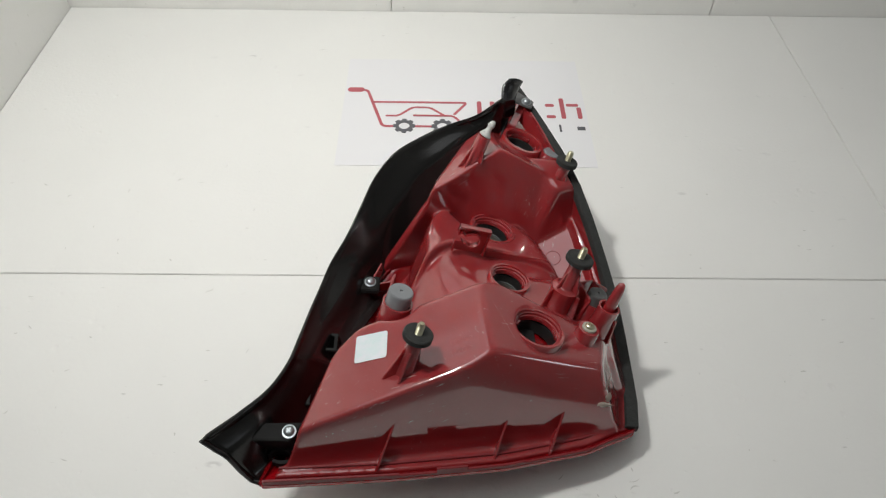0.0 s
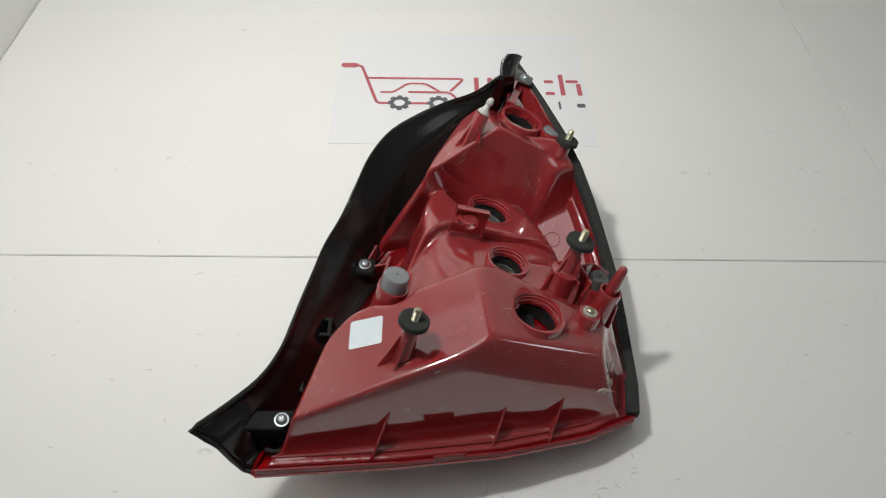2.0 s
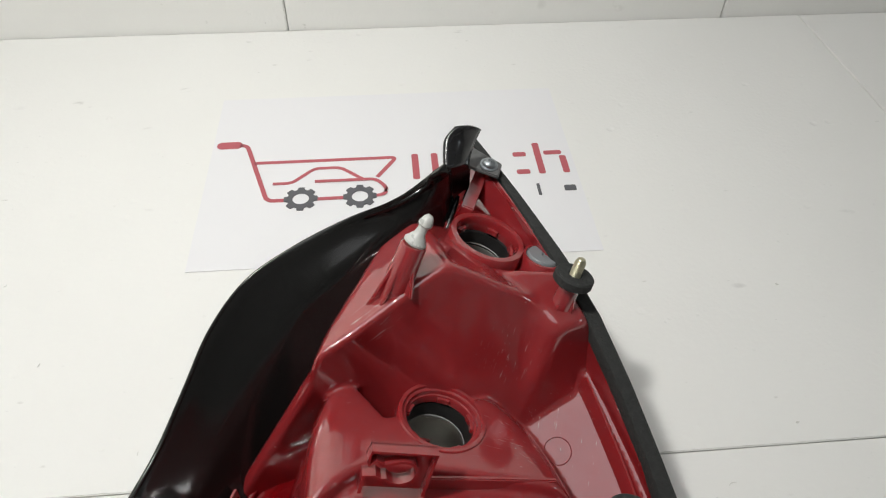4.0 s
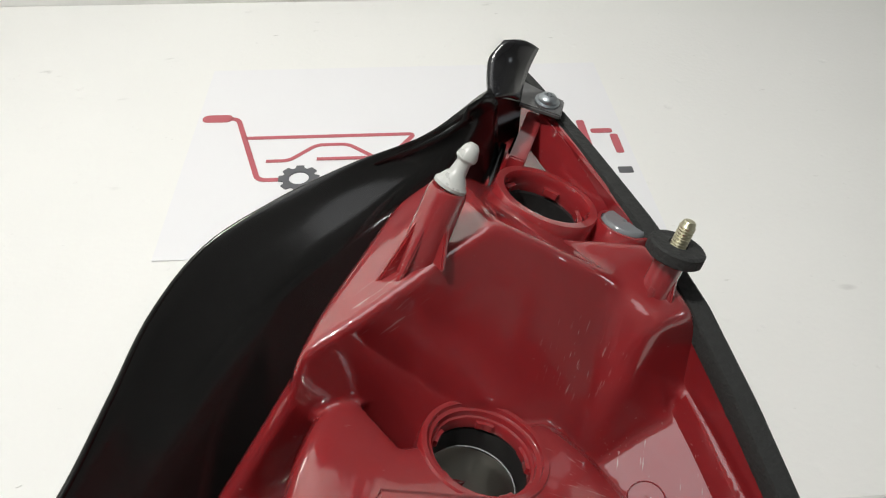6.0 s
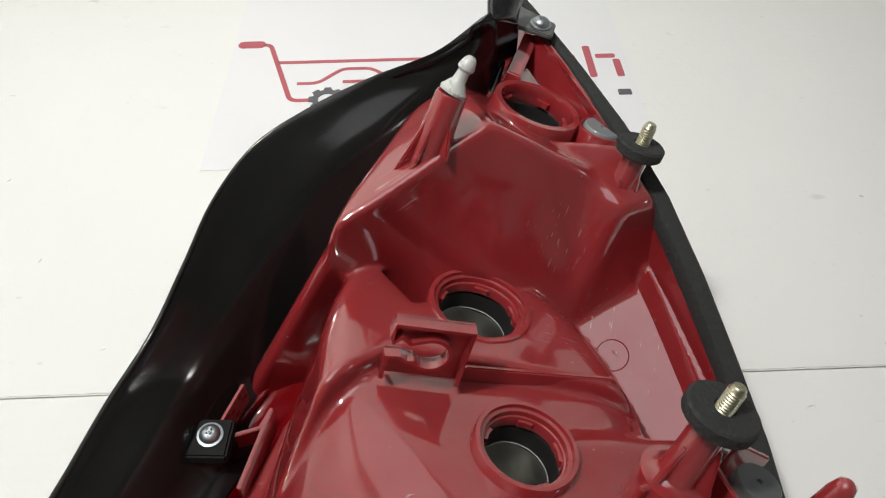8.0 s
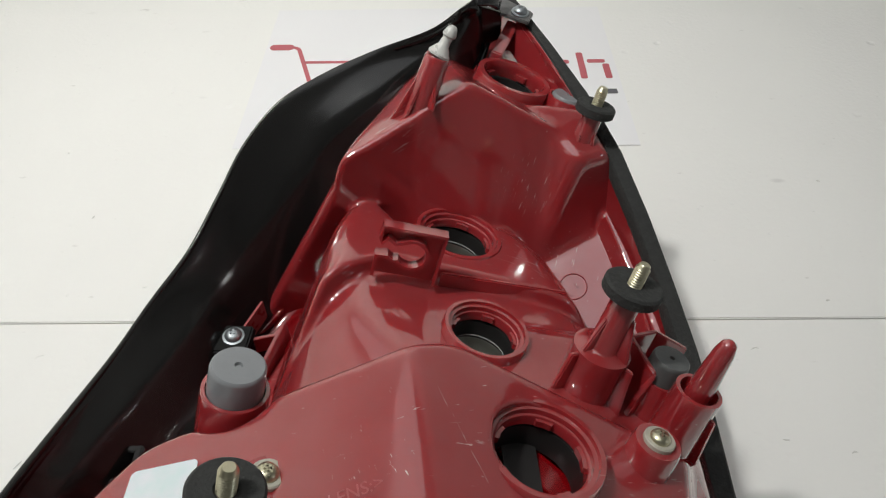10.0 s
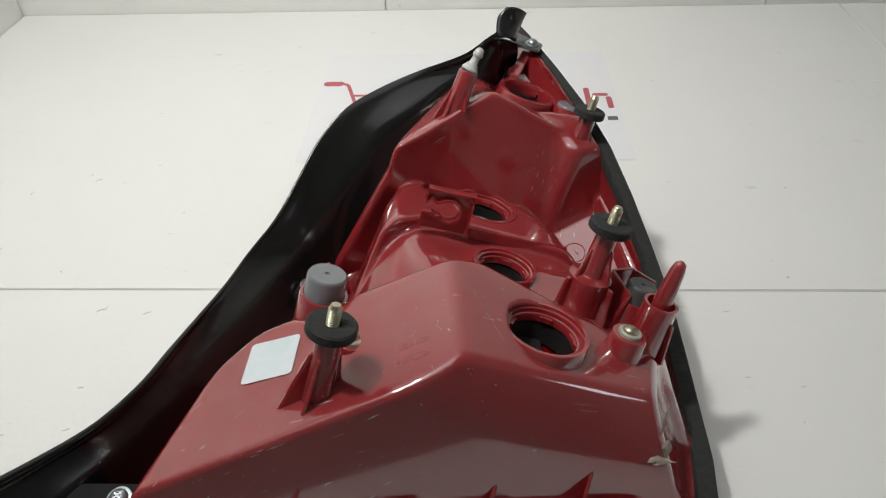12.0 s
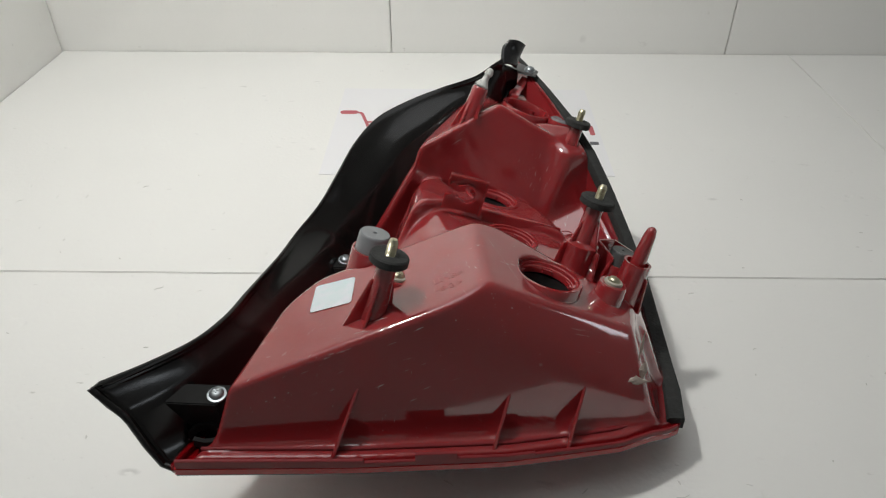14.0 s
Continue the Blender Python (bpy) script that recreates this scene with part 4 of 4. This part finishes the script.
# the red lens below: its rim and the bowl on which the lamp lies
def lens():
    fx = np.linspace(-0.134, 0.139, 40)
    front = [(x, np.interp(x, *FRONT)) for x in fx]
    ry = np.linspace(0.286, 0.585, 46)
    right = [(np.interp(y, *EDGE_R) - 0.001, y) for y in ry]
    ly = np.linspace(0.580, 0.232, 46)
    left = [(np.interp(y, *EDGE_L) - 0.008 - 0.014 * math.exp(-(((y - 0.425) / 0.035) ** 2)), y) for y in ly]
    loop = np.array(front + right + left)
    mid = np.array((0.030, 0.370))
    rows = []
    for s, drop in ((1.0, 0.0015), (1.0, 0.0070), (0.985, 0.0078), (0.95, 0.0100), (0.90, 0.0165), (0.80, 0.0250), (0.65, 0.0350), (0.45, 0.042), (0.25, 0.0445), (0.06, 0.045)):
        p = mid + (loop - mid) * s
        h = rim_height(loop[:, 0], loop[:, 1])
        z = h * s + 0.046 * (1 - s) - drop
        rows.append([(a, b, max(c, 0.0006)) for (a, b), c in zip(p, z)])
    bm = bmesh.new()
    v = [[bm.verts.new(q) for q in row] for row in rows]
    k = len(loop)
    for a, b in zip(v, v[1:]):
        for i in range(k):
            bm.faces.new((a[i], a[(i + 1) % k], b[(i + 1) % k], b[i]))
    bm.faces.new(v[-1])
    ob = part("lens", bm, LENS, lamp, "clear red plastic lens", sharp=60)
    mod = ob.modifiers.new("thickness", "SOLIDIFY")
    mod.thickness, mod.offset = 0.0025, -1
    return ob


lens()


# foam seal along the outer edge
def seal():
    rows = []
    for y in np.linspace(0.2825, 0.586, 70):
        x, zr = np.interp(y, *EDGE_R), float(np.interp(y, *SEAL_Z)) - 0.0028
        w = float(np.interp(y, (0.28, 0.36, 0.42, 0.50, 0.586), (0.0105, 0.0100, 0.0082, 0.0080, 0.0050)))
        rows.append([(x, y, zr - 0.006), (x, y, zr + 0.0015), (x - 0.0012, y, zr + 0.0028), (x - w + 0.001, y, zr + 0.0028), (x - w, y, zr + 0.0015), (x - w, y, zr - 0.006)])
    return part("foam_seal", strip(rows, True), RUBBER, lamp, "black foam rubber sealing strip")


seal()
rows = []
for y in np.linspace(0.392, 0.575, 46):
    xe, zs = float(np.interp(y, *EDGE_R)), float(np.interp(y, *SEAL_Z)) - 0.001
    zb = float(rim_height(xe - 0.0120, y))
    rows.append([(xe - 0.0102, y, zb - 0.006), (xe - 0.0088, y, zb + 0.001), (xe - 0.0078, y, zs - 0.001), (xe - 0.0070, y, zs), (xe - 0.0040, y, zs), (xe - 0.0040, y, zb - 0.006)])
part("rim_wall", strip(rows, True), RED, lamp, sharp=30)

# ---- the black trim panel ----
OUTER = [(0.0430, 0.5360, 0.1530), (0.0218, 0.5278, 0.1440), (-0.0064, 0.5210, 0.1365), (-0.0316, 0.5106, 0.1300), (-0.0528, 0.4985, 0.1225), (-0.0686, 0.4820, 0.1105), (-0.0804, 0.4600, 0.0960), (-0.0916, 0.4359, 0.0835), (-0.1028, 0.4101, 0.0785), (-0.1088, 0.3811, 0.0800), (-0.1130, 0.3514, 0.0865), (-0.1159, 0.3225, 0.0945), (-0.1200, 0.2955, 0.1001), (-0.1290, 0.2720, 0.1045), (-0.1431, 0.2530, 0.1085), (-0.1630, 0.2300, 0.1145)]
INNER = [(0.0490, 0.5470, 0.1270), (0.0400, 0.5230, 0.1120), (0.0180, 0.4910, 0.0980), (-0.008, 0.4680, 0.0720), (-0.030, 0.4510, 0.0450), (-0.047, 0.4350, 0.0270), (-0.056, 0.4220, 0.0270), (-0.061, 0.4040, 0.0380), (-0.071, 0.3800, 0.0430), (-0.083, 0.3550, 0.0450), (-0.098, 0.3100, 0.0500), (-0.104, 0.2880, 0.0520), (-0.110, 0.2700, 0.0550), (-0.116, 0.2540, 0.0570), (-0.124, 0.2380, 0.0600), (-0.134, 0.2250, 0.0640)]


def trim():
    n = 90
    o, i = spline(OUTER, n), spline(INNER, n)
    rows = []
    for a, b in zip(o, i):
        row = []
        for s, lift in ((0.0, -0.0035), (0.0, 0.0), (0.03, 0.0008), (0.08, 0.0003), (0.22, 0.0016), (0.34, 0.0040), (0.41, 0.0050), (0.48, 0.0038), (0.62, -0.0050), (0.80, -0.0095), (1.0, -0.0015)):
            p = a + (b - a) * s
            row.append((p[0], p[1], max(p[2] + lift, 0.014)))
        rows.append(row)
    ob = part("trim_panel", strip(rows), BLACK, lamp, "glossy black curved plastic trim panel", sharp=75)
    if sum(f.normal.z for f in ob.data.polygons) < 0:
        ob.data.flip_normals()
    mod = ob.modifiers.new("thickness", "SOLIDIFY")
    mod.thickness, mod.offset = 0.0022, -1
    edge = [Vector(row[1]) for row in rows[2:]] + [Vector(p) for p in rows[-1][4:]]
    rings = []
    for k, p in enumerate(edge):
        d = (edge[min(k + 1, len(edge) - 1)] - edge[max(k - 1, 0)]).normalized()
        side = d.cross(Vector((0, 0, 1))).normalized()
        up = side.cross(d)
        r = (0.0006 + 0.0014 * k / len(edge)) * min(1.0, 0.35 + k / 12)
        rings.append([tuple(p + side * (r * math.cos(a)) + up * (r * math.sin(a)) - Vector((0, 0, 0.0008))) for a in np.linspace(0, 2 * math.pi, 10, endpoint=False)])
    part("rolled_lip", strip(rings, True), BLACK, ob)
    return ob


panel = trim()
# curled tab at the upper end
tab_a = spline([(0.0413, 0.5370, 0.1495), (0.0416, 0.5450, 0.1540), (0.0428, 0.5510, 0.1580), (0.0480, 0.5545, 0.1628)], 12)
tab_b = spline([(0.0535, 0.5500, 0.1415), (0.0550, 0.5545, 0.1460), (0.0575, 0.5580, 0.1510), (0.0606, 0.5606, 0.1570)], 12)
rows = []
for a, b in zip(tab_a, tab_b):
    rows.append([tuple(a + (b - a) * s + np.array((0.0008, -0.0016, 0.0022)) * math.sin(math.pi * s)) for s in np.linspace(0, 1, 8)])
tab = part("trim_tab", strip(rows), BLACK_WORN, panel, "curled black tab with pale scuffs")
mod = tab.modifiers.new("thickness", "SOLIDIFY")
mod.thickness, mod.offset = 0.002, -1
part("trim_bracket", hexa([(0.0500, 0.5590, 0.1355), (0.0700, 0.5465, 0.1345), (0.0735, 0.5570, 0.1345), (0.0570, 0.5740, 0.1355)], [(0.0500, 0.5590, 0.1375), (0.0700, 0.5465, 0.1365), (0.0735, 0.5570, 0.1365), (0.0570, 0.5740, 0.1375)], 0.0005), WORN, panel, "worn grey-black screw bracket", smooth=False)
# added black sheet that closes the gap and stands in for its shadow
part("gap_filler", hexa([(0.0440, 0.5460, 0.1150), (0.0570, 0.5560, 0.1150), (0.0570, 0.5580, 0.1150), (0.0440, 0.5480, 0.1150)], [(0.0440, 0.5460, 0.1460), (0.0570, 0.5560, 0.1370), (0.0570, 0.5580, 0.1370), (0.0440, 0.5480, 0.1460)], 0.0), BLACK, panel, smooth=False)
screw((0.0665, 0.5550, 0.1382), (0.15, -0.1, 1), 0.0036, STEEL, panel, 0.0047)
part("trim_bracket", hexa([(-0.084, 0.400, 0.0485), (-0.0645, 0.399, 0.0485), (-0.0635, 0.4165, 0.0485), (-0.082, 0.4175, 0.0485)], [(-0.083, 0.401, 0.0530), (-0.0650, 0.400, 0.0530), (-0.0640, 0.4155, 0.0530), (-0.081, 0.4165, 0.0530)], 0.0008), MATT, panel, "matt black square screw bracket", smooth=False)
part("bracket_arm", hexa([(-0.101, 0.3985, 0.0500), (-0.0825, 0.4010, 0.0470), (-0.0815, 0.4150, 0.0470), (-0.096, 0.4090, 0.0560)], [(-0.101, 0.3985, 0.0560), (-0.0825, 0.4010, 0.0518), (-0.0815, 0.4150, 0.0518), (-0.096, 0.4090, 0.0610)], 0.0008), MATT, panel, smooth=False)
# thin red webs that tie the screw point to the housing
for a, b, low in (((-0.0512, 0.4225, 0.0485), (-0.0600, 0.3900, 0.0470), 0.014), ((-0.0530, 0.4155, 0.0470), (-0.0645, 0.4110, 0.0490), 0.010), ((-0.0512, 0.4225, 0.0480), (-0.0550, 0.4150, 0.0470), 0.012)):
    a, b = Vector(a), Vector(b)
    n = (b - a).cross(Vector((0, 0, 1))).normalized() * 0.0009
    d = Vector((0, 0, low))
    part("bracket_web", hexa([tuple(a - d - n), tuple(b - d - n), tuple(b - d + n), tuple(a - d + n)], [tuple(a - n), tuple(b - n), tuple(b + n), tuple(a + n)], 0.0003), RED, lamp, smooth=False)
part("moulded_mark", lathe([(0.0026, -0.001), (0.0027, 0.0001), (0.0030, 0.0004), (0.0033, 0.0001), (0.0034, -0.001)], (-0.0413, 0.4035, 0.0562), (-0.92, 0.055, 0.387), 28, closed=True), RED, lamp, "raised round mark on the side wall")
screw((-0.0720, 0.4090, 0.0542), (0.1, -0.05, 1), 0.0040, STEEL, panel, 0.0050)
part("trim_bracket", hexa([(-0.1240, 0.2470, 0.0560), (-0.1100, 0.2460, 0.0560), (-0.1050, 0.2560, 0.0560), (-0.1200, 0.2560, 0.0560)], [(-0.1405, 0.2415, 0.0915), (-0.1130, 0.2425, 0.0890), (-0.1060, 0.2560, 0.0892), (-0.1310, 0.2545, 0.0915)], 0.0006), MATT, panel, smooth=False)
for cx, cy, cz in ((-0.0985, 0.3400, 0.0640), (-0.1140, 0.2930, 0.0640)):
    for k in (-1, 1):
        part("trim_clip", hexa([(cx - 0.006, cy + 0.007 * k - 0.0016, cz - 0.012), (cx + 0.007, cy + 0.007 * k - 0.0016, cz - 0.014), (cx + 0.007, cy + 0.007 * k + 0.0016, cz - 0.014), (cx - 0.006, cy + 0.007 * k + 0.0016, cz - 0.012)], [(cx - 0.005, cy + 0.007 * k - 0.0014, cz), (cx + 0.006, cy + 0.007 * k - 0.0014, cz - 0.002), (cx + 0.006, cy + 0.007 * k + 0.0014, cz - 0.002), (cx - 0.005, cy + 0.007 * k + 0.0014, cz)], 0.0005), BLACK, panel, "black moulded clip", smooth=False)
    part("trim_clip", hexa([(cx + 0.003, cy - 0.009, cz - 0.012), (cx + 0.006, cy - 0.009, cz - 0.012), (cx + 0.006, cy + 0.009, cz - 0.012), (cx + 0.003, cy + 0.009, cz - 0.012)], [(cx + 0.003, cy - 0.0085, cz - 0.001), (cx + 0.0055, cy - 0.0085, cz - 0.0015), (cx + 0.0055, cy + 0.0085, cz - 0.0015), (cx + 0.003, cy + 0.0085, cz - 0.001)], 0.0005), BLACK, panel, "black moulded clip", smooth=False)
for a, b in (((-0.0712, 0.4150, 0.0490), (-0.0640, 0.4330, 0.0500)),):
    a, b, d = Vector(a), Vector(b), Vector((0.0006, 0, 0))
    part("lens_edge", hexa([tuple(a - d - Vector((0, 0, 0.012))), tuple(b - d - Vector((0, 0, 0.012))), tuple(b + d - Vector((0, 0, 0.012))), tuple(a + d - Vector((0, 0, 0.012)))], [tuple(a - d), tuple(b - d), tuple(b + d), tuple(a + d)], 0.0), RED_PALE, lamp, "thin pale red lens edge", smooth=False)
loop = [(-0.1300, 0.2410, 0.0690), (-0.1255, 0.2440, 0.0715), (-0.1200, 0.2450, 0.0720), (-0.1150, 0.2430, 0.0705), (-0.1140, 0.2390, 0.0680), (-0.1200, 0.2370, 0.0670), (-0.1270, 0.2380, 0.0675)]
rows = []
for q in spline(loop, 26):
    rows.append([(q[0], q[1] - 0.0016, q[2] - 0.003), (q[0], q[1] - 0.0012, q[2] + 0.0012), (q[0], q[1] + 0.0012, q[2] + 0.0014), (q[0], q[1] + 0.0016, q[2] - 0.003)])
part("trim_clip", strip(rows, True), MATT, panel, "black moulded clip")
screw((-0.1140, 0.2490, 0.0900), (0.05, -0.1, 1), 0.0037, STEEL, panel, 0.0049)

# ---- label and raised lettering ----
TOP_N = Vector((-0.28, 0.02, 1)).normalized()


def on_top(x, y, lift):
    return (x, y, 0.0986 + 0.28 * (x + 0.104) - 0.02 * (y - 0.243) + lift)


corners = [np.array(q) for q in ((-0.0723, 0.2919), (-0.0496, 0.2938), (-0.0498, 0.3165), (-0.0724, 0.3150))]
outline = [(corners[0] * (1 - u) + corners[1] * u) * (1 - v) + (corners[3] * (1 - u) + corners[2] * u) * v for u, v in rounded(0.0, 1.0, 0.0, 1.0, 0.08)]
part("label_sticker", hexa([on_top(x, y, 0.0001) for x, y in outline], [on_top(x, y, 0.0004) for x, y in outline], 0.0), FOIL, lamp, "square silvery hologram sticker", smooth=False)


def lettering(text, x, y, size, turn):
    data = bpy.data.curves.new("lettering", "FONT")
    data.body, data.size, data.extrude = text, size, 0.00009
    tmp = bpy.data.objects.new("tmp", data)
    scene.collection.objects.link(tmp)
    mesh = bpy.data.meshes.new_from_object(tmp.evaluated_get(bpy.context.evaluated_depsgraph_get()))
    bpy.data.objects.remove(tmp)
    p = Vector(on_top(x, y, -0.00008))
    m = axis_frame(p, TOP_N)
    e1 = Vector((math.cos(radians(turn)), math.sin(radians(turn)), 0))
    e1 = (e1 - TOP_N * e1.dot(TOP_N)).normalized()
    e2 = TOP_N.cross(e1)
    rot = Matrix((e1, e2, TOP_N)).transposed().to_4x4()
    mesh.transform(Matrix.Translation(p) @ rot)
    mesh.materials.clear()
    return finish("raised_lettering", mesh, RED_PALE, lamp, "raised moulded letters", smooth=False)


lettering("LENS:>", -0.0050, 0.2946, 0.0056, 14)
lettering("HS'G:>", -0.0046, 0.2866, 0.0056, 14)

# whitish glue left on the lower corner
def smear(centre, size, seed):
    bm = bmesh.new()
    bmesh.ops.create_icosphere(bm, subdivisions=4, radius=1.0)
    for v in bm.verts:
        p = v.co + Vector((seed, 0, 0))
        n = noise.noise(p * 1.9) * 0.6 + noise.noise(p * 4.5) * 0.35 + noise.noise(p * 9.0) * 0.15
        v.co = Vector((v.co.x * size[0] * (1 + 1.5 * n), v.co.y * size[1] * (1 + n), v.co.z * size[2] * (1 - 1.6 * n))) + Vector(centre)
    return bm


part("glue_residue", smear((0.1085, 0.2848, 0.0645), (0.0050, 0.0013, 0.0028), 4.0), GLUE, lamp, "dried whitish glue smear")
bm = smear((0.1125, 0.2880, 0.0690), (0.0020, 0.0012, 0.0062), 9.0)
part("glue_residue", bm, GLUE, lamp, "dried whitish glue smear")
part("glue_residue", smear((0.1105, 0.2925, 0.0840), (0.0007, 0.0007, 0.0095), 6.0), GLUE, lamp, "dried whitish glue smear")

# ---- wear on the white boards: small cuts, dents and crumbs ----
marks = random.Random(11)


def scuff_mark(x, y, length, wide, turn, mat):
    c, q = math.cos(turn), math.sin(turn)
    bend = marks.uniform(-0.25, 0.25) * length
    rows = []
    for u in np.linspace(-1, 1, 7):
        w = wide * (1 - u * u) * marks.uniform(0.6, 1.2) + 0.00008
        a, b = u * length / 2, bend * (1 - u * u)
        left, right = (a, b + w / 2), (a, b - w / 2)
        rows.append([(x + p * c - r * q, y + p * q + r * c, z) for (p, r), z in ((left, 0.00005), (left, 0.0003), (right, 0.00045), (right, 0.00005))])
    return part("scuff_mark", strip(rows, True), mat, floor, smooth=False)


for _ in range(46):
    scuff_mark(marks.uniform(0.0, 0.19), 0.218 + marks.random() ** 1.4 * 0.05, marks.uniform(0.002, 0.010), marks.uniform(0.0003, 0.0010), marks.uniform(-0.6, 2.2), FOAM if marks.random() < 0.6 else FOAM_EDGE)
for _ in range(60):
    side = -1 if marks.random() < 0.7 else 1
    x = marks.uniform(-0.46, -0.13) if side < 0 else marks.uniform(0.17, 0.55)
    scuff_mark(x, marks.uniform(0.22, 0.62), marks.uniform(0.0015, 0.006), marks.uniform(0.0004, 0.0013), marks.uniform(0, 3.1), FOAM_EDGE if marks.random() < 0.75 else FOAM)
